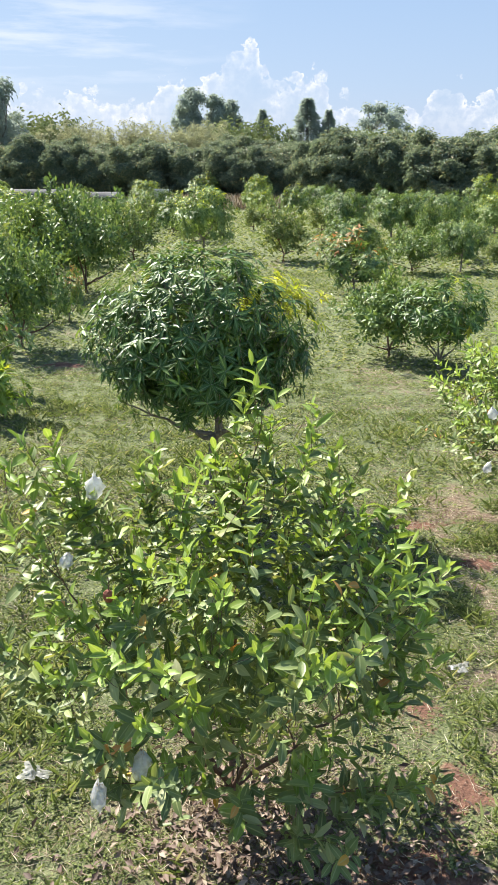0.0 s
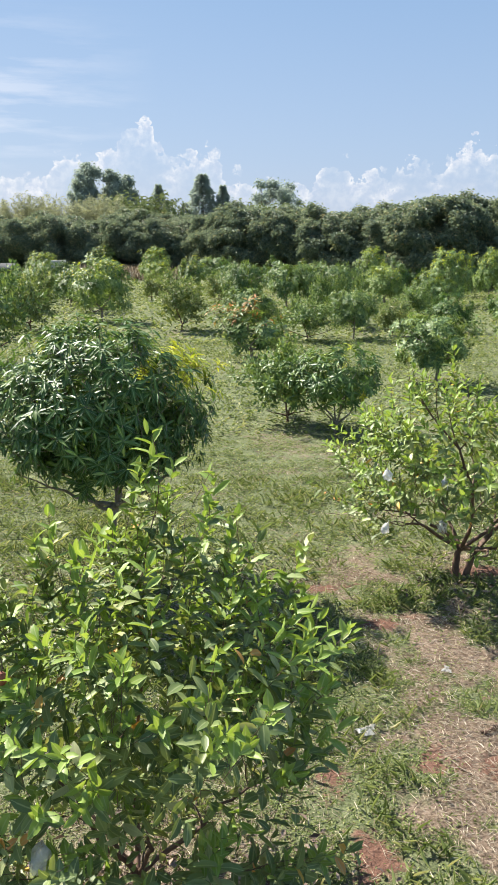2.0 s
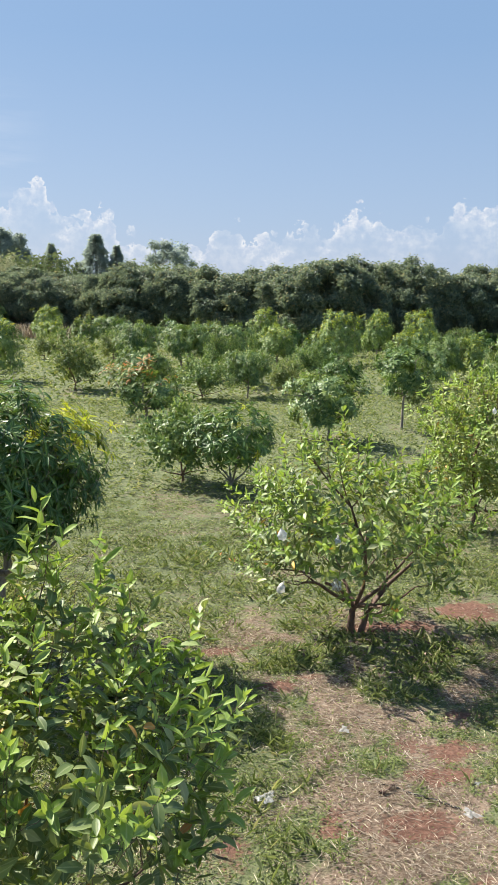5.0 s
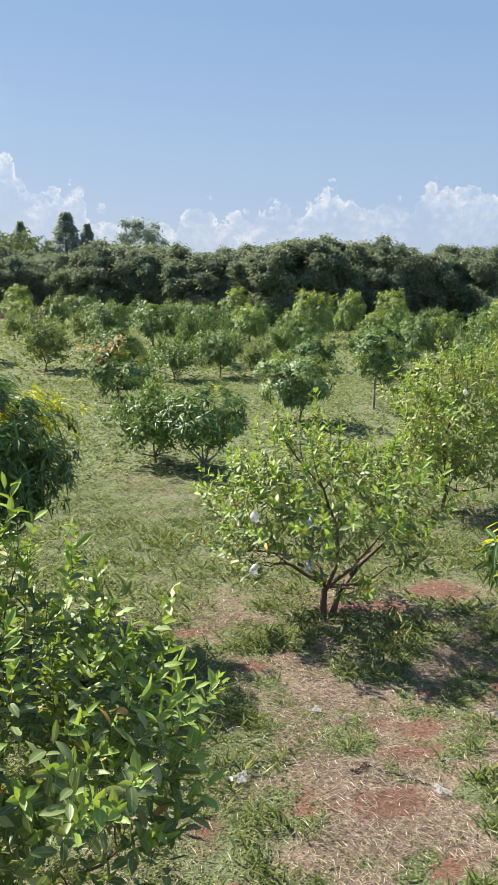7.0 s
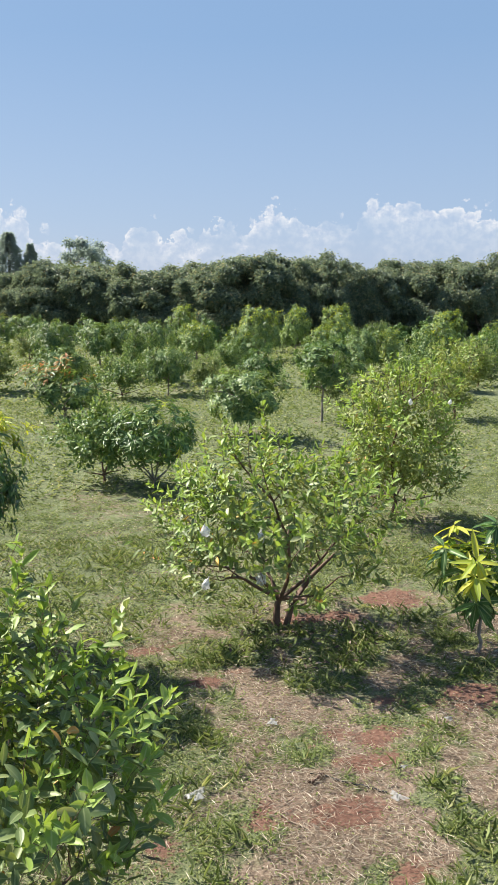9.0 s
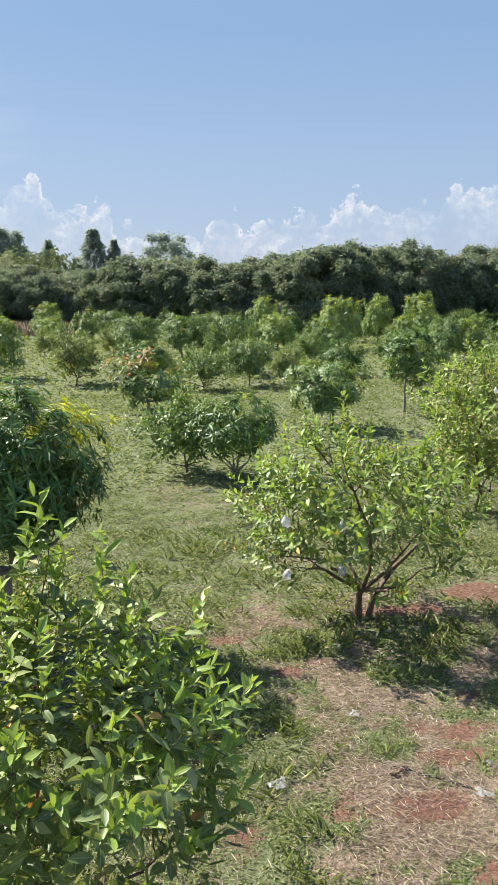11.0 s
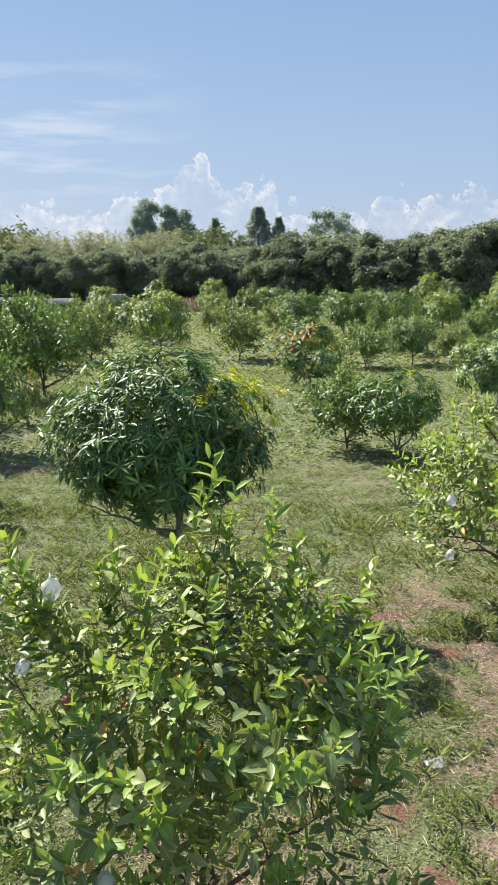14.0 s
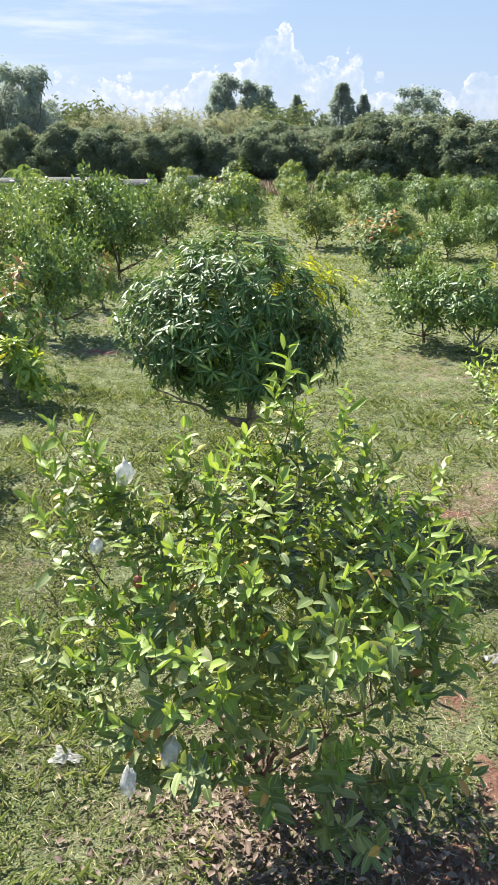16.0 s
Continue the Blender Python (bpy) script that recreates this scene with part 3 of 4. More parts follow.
def bare_at(x, y):
    b = np.zeros_like(x)
    for px, py, rx, ry in BARE_AND_SHADED:
        q = np.hypot((x - px) / rx, (y - py) / ry) + 2.0 * (fbm(x, y, 5.0) - 0.5)
        b = np.maximum(b, np.clip(1.25 - q * 0.95, 0, 1) * 0.95)
    return b


def green_at(x, y):
    """How green the sward is: lush on the left, strawy on the trodden strip at right."""
    strip = np.clip((x - 0.05 * y - 0.35) / 0.7, 0, 1) * np.clip((7.2 - y) / 1.6, 0, 1) * np.clip((y + 1.5) / 2.5, 0, 1) * np.clip((6.5 - x) / 2, 0, 1)
    dry = np.clip((x + 0.2) / 1.2, 0, 1) * np.clip((13.0 - y) / 4, 0, 1) * np.clip((y + 1.5) / 2.5, 0, 1) * np.clip((7.5 - x) / 2, 0, 1)
    litter = np.exp(-((x + 0.2) / 0.55) ** 2 - ((y - 2.6) / 0.5) ** 2)
    g = 0.77 - 0.17 * strip - 0.10 * dry - 0.28 * litter + 0.7 * (fbm(x, y, 1.3) - 0.5) + 3.2 * strip * (fbm(x + 9, y, 3.6, 4) - 0.5)
    # lush weeds that also darken the sward where mango and forked guava cast shade
    lush = np.exp(-((x - 0.75) / 0.4) ** 2 - ((y - 5.0) / 0.55) ** 2) + np.exp(-((x - 2.2) / 0.7) ** 2 - ((y - 5.75) / 0.3) ** 2)
    return np.clip(g + 0.5 * lush, 0, 1)


def relief(x, y):
    near = np.clip(1.6 - np.hypot(x, y) / 40, 0, 1)
    return near * (0.10 * (fbm(x, y, 0.35, 3) - 0.5) + 0.035 * (fbm(x, y, 2.5, 3) - 0.5))


def build_ground():
    def axis(lo, hi, step, far):
        mid = np.arange(lo, hi + step, step)
        out, s = [], step
        v = hi + step
        while v < far:
            s *= 1.13
            v += s
            out.append(v)
        low, s, v = [], step, lo
        while v > -far:
            s *= 1.13
            v -= s
            low.append(v)
        return np.concatenate([low[::-1], mid, out])
    xs, ys = axis(-5, 6, 0.05, 2500), axis(1.2, 13, 0.05, 2500)
    X, Y = np.meshgrid(xs, ys, indexing="ij")
    Z = relief(X, Y)
    V = np.stack([X, Y, Z], -1).reshape(-1, 3)
    n = len(ys)
    i = np.arange(len(xs) - 1)[:, None] * n + np.arange(n - 1)[None]
    F = np.stack([i, i + n, i + n + 1, i + 1], -1).reshape(-1, 4)
    me = mesh_np("ground", V, F, [M_GROUND])
    for nm, val in (("bare", bare_at(X, Y)), ("green", green_at(X, Y))):
        me.attributes.new(nm, "FLOAT", "POINT").data.foreach_set("value", val.astype(np.float32).ravel())
    tagged(new("ground", me), "red earth with low weeds and dry straw", "ground", kind="structure")


build_ground()


def build_sward():
    rng = np.random.default_rng(11)

    def spots(n, x0, x1, y0, y1):
        x, y = rng.uniform(x0, x1, n), rng.uniform(y0, y1, n)
        ang = (x > -0.46 * np.abs(y) - 2.4 - 1.5 * rng.random(n)) & (x < 0.62 * np.abs(y) + 2.6 + 1.5 * rng.random(n))
        return x[ang], y[ang]
    pieces_g, pieces_s = [], []
    for n, x0, x1, y0, y1, s in ((520000, -3.2, 4.8, 1.7, 6.0, 0.019), (260000, -6, 7.5, 6.0, 11.0, 0.030), (110000, -9, 12, 11.0, 22.0, 0.07), (110000, -20, 26, 21.0, 48.0, 0.14), (60000, -7, 8, -6.0, 1.7, 0.045)):
        x, y = spots(n, x0, x1, y0, y1)
        g, b = green_at(x, y), bare_at(x, y)
        clump = fbm(x, y, 6.0)
        keep = rng.random(len(x)) < np.clip(g * 1.25 - 0.1, 0.12, 1) * np.clip(1 - 1.25 * b, 0.03, 1) * np.clip((clump - 0.25) * 2.6, 0.1, 1)
        x, y, clump = x[keep], y[keep], clump[keep]
        k = len(x)
        tall = np.clip((clump - 0.3) * 2.2, 0.15, 1)
        z = relief(x, y) + rng.random(k) ** 1.3 * s * 1.5 * tall
        a = rng.random(k) * 6.28
        D = np.stack([np.cos(a), np.sin(a), rng.uniform(-0.25, 0.75, k)], 1)
        N = unit(np.stack([rng.normal(0, 0.5, k), rng.normal(0, 0.5, k), np.ones(k)], 1))
        pieces_g.append(strew(dart(1, 0.5, 0.1, 0.25), np.stack([x, y, z], 1), D, N, s * rng.uniform(0.5, 1.25, k)))
    # narrow upright blades in the lush spots
    x, y = spots(60000, -3, 5, 1.7, 9.0)
    g = green_at(x, y) * (1 - bare_at(x, y)) * fbm(x, y, 4.0)
    keep = rng.random(len(x)) < np.clip(g * 2.2 - 0.55, 0.0, 1)
    x, y = x[keep], y[keep]
    k = len(x)
    a = rng.random(k) * 6.28
    D = np.stack([np.cos(a) * 0.6, np.sin(a) * 0.6, rng.uniform(0.3, 1.1, k)], 1)
    N = unit(rng.normal(0, 0.4, (k, 3)) + [0, -0.5, 0.8])
    pieces_g.append(strew(dart(1, 0.10, 0.3, 0.1), np.stack([x, y, relief(x, y)], 1), D, N, rng.uniform(0.05, 0.12, k)))
    V, F = join(pieces_g)
    tagged(new("grass", mesh_np("grass", V, F, [M_WEED], smooth=False)), "low green weeds and grass on red earth", "grass", kind="stuff")
    for n, x0, x1, y0, y1, s in ((230000, -2.6, 4.2, 1.7, 6.5, 0.055), (30000, -5, 6, 6.5, 12, 0.10)):
        x, y = spots(n, x0, x1, y0, y1)
        g, b = green_at(x, y), bare_at(x, y)
        keep = rng.random(len(x)) < np.clip(1.05 - g, 0.07, 0.9) * np.clip(1 - 0.6 * b, 0.1, 1) * np.clip((fbm(x, y, 3.0) - 0.25) * 2.4, 0.1, 1)
        x, y = x[keep], y[keep]
        k = len(x)
        a = rng.random(k) * 6.28
        D = np.stack([np.cos(a), np.sin(a), rng.normal(0.03, 0.14, k)], 1)
        N = unit(rng.normal(0, 0.3, (k, 3)) + [0, 0, 1])
        pieces_s.append(strew(dart(1, 0.045, 0.06, 0.1), np.stack([x, y, relief(x, y) + 0.006 + rng.random(k) * 0.025], 1), D, N, s * rng.uniform(0.4, 1.5, k)))
    V, F = join(pieces_s)
    tagged(new("straw", mesh_np("straw", V, F, [M_STRAW], smooth=False)), "dry cut straw lying on the ground", "straw", kind="stuff")
    # dead leaves under the guava bushes
    P = []
    for cx, cy, r, n in ((-0.15, 2.50, 0.62, 1700), (0.45, 2.5, 0.4, 260), (2.15, 5.85, 0.7, 420)):
        q = rng.normal(0, 0.55, (n, 2)) * r
        P.append(np.column_stack([cx + q[:, 0], cy + q[:, 1]]))
    P = np.concatenate(P)
    k = len(P)
    a = rng.random(k) * 6.28
    D = np.stack([np.cos(a), np.sin(a), rng.normal(0.05, 0.2, k)], 1)
    N = unit(rng.normal(0, 0.45, (k, 3)) + [0, 0, 1])
    Z = relief(P[:, 0], P[:, 1]) + 0.008 + rng.random(k) * 0.03
    V, F = strew(blade(1, 0.42, 2, 0.2, 0.5), np.column_stack([P, Z]), D, N, rng.uniform(0.025, 0.06, k))
    tagged(new("leaf_litter", mesh_np("leaf_litter", V, F, [M_LITTER])), "brown dead leaves under the guava bushes", "leaf litter", kind="stuff")


build_sward()

# ---- the near trees ----
near_guava(np.random.default_rng(21), "guava_tree", (-0.31, 2.84), 0.14,
           [(-1.03, 2.75, 1.66), (-0.94, 2.80, 1.65), (-1.08, 2.70, 1.58), (-0.88, 2.75, 1.56), (-1.07, 2.60, 1.42), (-0.83, 2.75, 1.51), (-0.59, 2.95, 1.59), (-0.64, 2.90, 1.51),
            (-0.21, 3.00, 1.89), (-0.13, 3.00, 1.76), (0.00, 2.95, 1.75), (-0.26, 3.00, 1.74), (-0.02, 3.05, 1.56), (0.10, 3.00, 1.58), (0.19, 2.95, 1.53), (0.36, 2.85, 1.56),
            (-0.37, 3.05, 1.48), (0.30, 2.70, 1.29), (-0.29, 3.00, 1.43), (-0.73, 2.80, 1.37), (0.43, 2.50, 1.00), (0.39, 2.55, 1.11), (0.46, 2.35, 0.62), (0.16, 2.20, 0.43),
            (0.34, 2.35, 0.58), (-0.21, 2.30, 0.53), (-0.85, 2.40, 0.69), (-0.72, 2.35, 0.56), (-1.07, 2.45, 1.02), (-1.14, 2.50, 1.04), (-0.50, 2.35, 0.63), (0.05, 2.30, 0.72)],
           (-0.25, 2.78, 0.95), 0.68, 0.50, 0.66, 290, 0.085, 0.019, "leafy green guava bush with reddish branches and bagged fruit", 6, 8, 0.5, None, 0.58)
near_mango(np.random.default_rng(22), "mango_tree", (-0.72, 6.15), 0.60, (-0.82, 6.18, 1.35), 0.82, 0.64, 0.55, 1050, 0.106, 0.034,
           "round dark green mango tree with yellow new leaves", 12, 6, (0.88, 0.12, 0.52, 0.90, 0.95), lumps=0.07, hang=-0.42)
spreading = near_guava(np.random.default_rng(23), "guava_tree", (1.98, 6.11), 0.24,
           [(1.48, 6.00, 1.76), (1.84, 6.10, 1.80), (1.62, 6.12, 1.61), (2.44, 5.90, 1.52), (2.02, 6.00, 1.60), (2.47, 5.8, 1.50), (2.79, 5.76, 1.26), (2.93, 5.80, 1.03), (0.81, 6.00, 0.81), (0.92, 6.13, 1.09),
            (1.17, 6.19, 1.33), (2.62, 5.60, 0.66), (1.05, 5.70, 0.76)],
           (1.92, 6.0, 0.98), 0.93, 0.53, 0.56, 400, 0.082, 0.028, "spreading green guava bush with forked trunk and bagged fruit", 5, 7, 1.0, None, 0.35)
V, F = tube([(0.06, 0.0, -0.05), (0.10, -0.01, 0.12), (0.17, -0.02, 0.27), (0.28, -0.04, 0.42), (0.47, -0.06, 0.60)], [0.031, 0.027, 0.024, 0.018, 0.010], 7)
link("stem", mesh_np("stem", V, F, [M_BARK]), spreading)
near_guava(np.random.default_rng(24), "guava_tree", (4.31, 8.88), 0.25,
           [(4.2, 8.7, 1.95), (4.6, 8.85, 1.9), (3.9, 8.8, 1.6)],
           (4.33, 8.85, 1.08), 0.74, 0.82, 0.80, 560, 0.076, 0.03, "tall light green guava bush", 5, 6, 0.5, M_PALE)
near_mango(np.random.default_rng(25), "mango_sapling", (3.29, 5.27), 0.25, (3.27, 5.28, 0.66), 0.34, 0.40, 0.42, 32, 0.21, 0.014,
           "mango sapling with drooping yellow-green leaves", 8, 5, (0, -0.2, 1, -0.2, 0.4), parts=200, hang=-0.6)
near_mango(np.random.default_rng(26), "mango_tree", (1.78, 11.19), 0.13, (1.75, 11.17, 0.78), 0.68, 0.44, 0.40, 230, 0.13, 0.022,
           "low spreading dark green mango tree", 10, 5, (0.5, 0, 0.8, 0.9, 0.3), parts=120)

# ---- the orchard further off ----
G = "young orchard trees"
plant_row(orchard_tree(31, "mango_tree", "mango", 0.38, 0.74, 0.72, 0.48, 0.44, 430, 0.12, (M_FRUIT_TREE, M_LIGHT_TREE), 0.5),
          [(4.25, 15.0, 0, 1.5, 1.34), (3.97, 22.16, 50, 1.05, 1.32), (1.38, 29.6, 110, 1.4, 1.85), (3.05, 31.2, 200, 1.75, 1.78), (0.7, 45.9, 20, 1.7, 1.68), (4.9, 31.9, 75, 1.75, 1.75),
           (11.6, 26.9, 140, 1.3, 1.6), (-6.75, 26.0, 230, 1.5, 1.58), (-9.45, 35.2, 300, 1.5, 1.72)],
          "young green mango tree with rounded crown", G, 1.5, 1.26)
plant_row(orchard_tree(38, "mango_tree", "mango", 0.22, 0.68, 0.72, 0.5, 0.6, 460, 0.125, (M_FRUIT_TREE, M_MANGO_YOUNG), 0.25, lumps=0.3),
          [(-0.6, 43.9, 15, 1.5, 1.5), (-6.8, 57.4, 95, 2.1, 1.9), (-8.3, 26.8, 60, 1.15, 1.4), (14.0, 35.5, 10, 1.6, 1.6), (15.2, 28.7, 70, 1.7, 1.6), (19.5, 31.0, 160, 1.6, 1.5), (4.6, 37.5, 210, 1.6, 1.5),
           (-5.2, 33.5, 120, 1.5, 1.4), (-11.2, 27.5, 33, 1.6, 1.5), (8.2, 30.5, 250, 1.4, 1.4)],
          "leafy green mango tree with uneven crown", G, 1.5, 1.26)
plant_row(orchard_tree(32, "mango_tree", "mango", 0.3, 0.76, 0.72, 0.52, 0.56, 430, 0.12, (M_LIGHT_TREE, M_MANGO_YOUNG), 0.28),
          [(-3.22, 26.56, 0, 1.75, 1.85), (-2.85, 49.4, 40, 1.8, 1.92), (-2.18, 42.5, 100, 1.3, 1.35), (8.7, 43.8, 170, 1.55, 2.04), (7.13, 33.2, 220, 1.45, 1.52), (9.65, 33.1, 280, 1.75, 2.09),
           (12.55, 36.9, 10, 1.45, 2.09), (15.87, 40.0, 80, 1.55, 2.14), (12.43, 33.0, 150, 1.2, 1.35), (-11.35, 32.2, 250, 2.0, 1.62), (-10.2, 54.4, 310, 1.8, 1.55), (12.5, 26.8, 20, 1.0, 1.48), (20.5, 37.0, 130, 1.7, 1.9)],
          "yellow-green mango tree in the rows", G, 1.5, 1.34)
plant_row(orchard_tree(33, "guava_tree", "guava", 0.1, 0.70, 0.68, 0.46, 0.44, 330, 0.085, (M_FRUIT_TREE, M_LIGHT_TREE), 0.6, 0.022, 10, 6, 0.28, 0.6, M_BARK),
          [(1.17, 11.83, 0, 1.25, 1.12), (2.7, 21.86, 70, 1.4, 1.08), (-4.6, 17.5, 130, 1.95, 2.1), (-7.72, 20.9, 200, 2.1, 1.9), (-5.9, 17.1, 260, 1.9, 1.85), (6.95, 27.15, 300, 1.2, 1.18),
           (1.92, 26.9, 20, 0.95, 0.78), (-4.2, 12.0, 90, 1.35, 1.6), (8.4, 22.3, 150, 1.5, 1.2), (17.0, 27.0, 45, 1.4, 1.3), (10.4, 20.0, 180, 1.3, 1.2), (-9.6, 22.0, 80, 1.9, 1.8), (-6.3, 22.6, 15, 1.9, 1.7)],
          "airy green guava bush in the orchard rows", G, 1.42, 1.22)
# the bush at (-3.5, 6.1) stands out of view, added for its shadow
plant_row(orchard_tree(39, "guava_tree", "guava", 0.16, 0.72, 0.7, 0.5, 0.5, 400, 0.085, (M_GUAVA, M_LIGHT_TREE), 0.5, 0.022, 10, 5, 0.3, 0.55, M_BARK),
          [(-0.65, 24.2, 0, 1.65, 1.55), (-5.5, 14.4, 60, 1.6, 1.7), (-3.5, 6.1, 35, 1.35, 1.25), (5.2, 23.0, 130, 1.0, 1.0), (-4.9, 24.05, 190, 1.7, 1.66), (7.6, 19.6, 260, 1.1, 1.0), (13.4, 22.3, 310, 1.4, 1.3), (-7.3, 18.6, 110, 1.9, 1.8),
           (0.6, 34.5, 40, 1.3, 1.2), (-2.2, 36.0, 220, 1.2, 1.1)],
          "bushy green guava with a low crown", G, 1.48, 1.26)
plant_row(orchard_tree(34, "guava_tree", "guava", 0.25, 0.9, 0.75, 0.7, 0.65, 320, 0.09, (M_PALE, M_GUAVA_YOUNG), 0.5, 0.026, 10, 6, 0.25, 0.65, M_BARK),
          [(9.3, 16.45, 0, 1.65, 1.68), (13.0, 18.6, 80, 1.6, 1.6), (9.6, 13.2, 160, 1.5, 1.7)],
          "light green guava bush with loose crown", G, 1.58, 1.66)
slim = orchard_tree(35, "mango_tree", "mango", 0.75, 1.25, 0.50, 0.46, 0.48, 190, 0.14, (M_FRUIT_TREE, M_MANGO), 0.5, 0.026, 10, 5)
slim.matrix_basis = pose(6.2, 16.4, 0)
tagged(slim, "slender mango tree with bare straight trunk", "tree", G)
plant_row(orchard_tree(36, "mango_tree", "mango", 0.2, 0.52, 0.62, 0.42, 0.42, 260, 0.13, (M_FRUIT_TREE, M_MANGO_RED), 0.75),
          [(1.01, 18.29, 0, 1.6, 1.2), (-3.85, 9.1, 70, 1.3, 1.25), (-4.05, 14.1, 150, 0.6, 0.8)],
          "mango bush with orange-red new leaves", G, 1.34, 1.0)
plant_row(orchard_tree(37, "mango_sapling", "mango", 0.15, 0.38, 0.45, 0.28, 0.28, 70, 0.15, (M_GUAVA_YOUNG, M_MANGO_YOUNG), 0.6, 0.015),
          [(-3.4, 8.33, 0, 0.95, 0.74), (-2.6, 12.8, 60, 0.4, 0.5)],
          "bright green low mango sapling", G, 1.02, 0.7)


# the rest of the rows, closing up towards the shelterbelt
def fillers(seed, y0, y1, taken):
    rng = np.random.default_rng(seed)
    out = []
    for j, y in enumerate(np.arange(y0, y1, 2.9)):
        for x in np.arange(-0.5 * y - 1, 0.62 * y + 3, 2.7):
            px, py = x + 1.35 * (j % 2) + rng.normal(0, 0.35), y + rng.normal(0, 0.4)
            lane = abs(px + 1.75 + 0.03 * (py - 26)) < 1.35
            if lane or any(math.hypot(px - a, py - b) < 1.6 for a, b in taken) or rng.random() < 0.22:
                continue
            out.append((px, py, rng.uniform(0, 360), rng.uniform(1.15, 1.6), rng.uniform(1.05, 1.5)))
    return out


taken = [(o.location.x, o.location.y) for o in scene.collection.objects if o.parent is None and "tree" in o.name]
more = fillers(77, 21.5, 46, taken)
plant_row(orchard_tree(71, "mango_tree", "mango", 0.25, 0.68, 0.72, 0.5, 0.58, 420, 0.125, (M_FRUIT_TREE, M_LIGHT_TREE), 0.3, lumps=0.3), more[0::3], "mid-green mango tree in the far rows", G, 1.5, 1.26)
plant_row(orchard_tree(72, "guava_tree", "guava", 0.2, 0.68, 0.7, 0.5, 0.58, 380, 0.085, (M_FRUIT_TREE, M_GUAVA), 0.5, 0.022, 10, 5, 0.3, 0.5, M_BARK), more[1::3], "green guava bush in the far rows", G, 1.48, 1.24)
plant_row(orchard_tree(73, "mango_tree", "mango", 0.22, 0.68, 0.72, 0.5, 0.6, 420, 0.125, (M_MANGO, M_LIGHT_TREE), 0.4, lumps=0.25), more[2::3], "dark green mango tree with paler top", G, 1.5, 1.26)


# ---- shelterbelt and distance ----
def big_tree(seed, name, rx, up, down, cz, n, leaf, mat, per=8, lumps=0.2, r0=0.16, inner=0.3, bark=None, width=0.34, clumps=0, clump_r=0.2, solid=0.4):
    rng = np.random.default_rng(seed)
    thing = new(name)
    if clumps:
        C, CU = dome(rng, clumps, np.array([0, 0, cz]), rx * 0.9, up * 0.9, down * 0.9, lumps, inner)
        k = rng.integers(0, clumps, n)
        off = unit(rng.normal(0, 1, (n, 3)) + CU[k] * 0.9) * (rx * clump_r) * (1 - solid * rng.random((n, 1)))
        tips, U = C[k] + off, unit(off + CU[k] * 0.2)
    else:
        tips, U = dome(rng, n, np.array([0, 0, cz]), rx, up, down, lumps, inner)
    ok = tips[:, 2] > 0.1
    tips, U = tips[ok], U[ok]
    limbs_of(rng, thing, (0, 0, 0), (0.1, 0, cz * 0.4), tips, 5, r0, bark or M_BARK_GREY, 60, 6, 5)
    Q, D, N = rosettes(rng, tips, U, per, -0.35)
    Q = Q + rng.normal(0, leaf * 0.5, Q.shape)
    V, F = strew(dart(1, width, 0.3, 0.25), Q, D, N, leaf * rng.uniform(0.6, 1.25, len(Q)))
    tagged(link("crown", mesh_np("crown", V, F, [mat], smooth=False), thing), kind="stuff")
    return thing


def row_between(a, b, n, rng, w, h):
    out = []
    for i in range(n):
        s = (i + 0.5) / n
        out.append((a[0] + (b[0] - a[0]) * s + rng.normal(0, 0.3), a[1] + (b[1] - a[1]) * s + rng.normal(0, 0.4), rng.uniform(0, 360), w * rng.uniform(0.9, 1.15), h * rng.uniform(0.92, 1.1)))
    return out


rng = np.random.default_rng(40)
belt = row_between((-24, 64), (-1, 59), 9, rng, 1.05, 0.84) + row_between((-1, 58), (11, 49.5), 5, rng, 1.05, 0.88) + row_between((11, 48), (42, 41), 11, rng, 1.0, 0.96)
belt += row_between((-25, 66.5), (0, 61), 8, rng, 1.1, 0.84) + row_between((0, 60), (13, 51), 5, rng, 1.1, 0.88) + row_between((12, 50.5), (43, 43.5), 10, rng, 1.05, 0.96)
belt = [(x, y, t, w / FULL * 1.1, h) for x, y, t, w, h in belt]
for k in range(3):
    plant_row(big_tree(41 + k, "shelterbelt_tree", 2.15, 2.2, 2.3, 2.35, 4600, 0.18, M_HEDGE_HAZED, 8, 0.16, 0.14, 0.2, None, 0.40, 95, 0.23),
              belt[k::3], "dense dark green tree in the tall shelterbelt", "shelterbelt")

conifer_spots = [(-8.2, 160.0, 0, 1.0, 0.95), (-0.2, 160, 60, 1.55, 1.10), (3.6, 160, 140, 1.0, 0.95), (-3.4, 160, 200, 0.8, 0.70)]


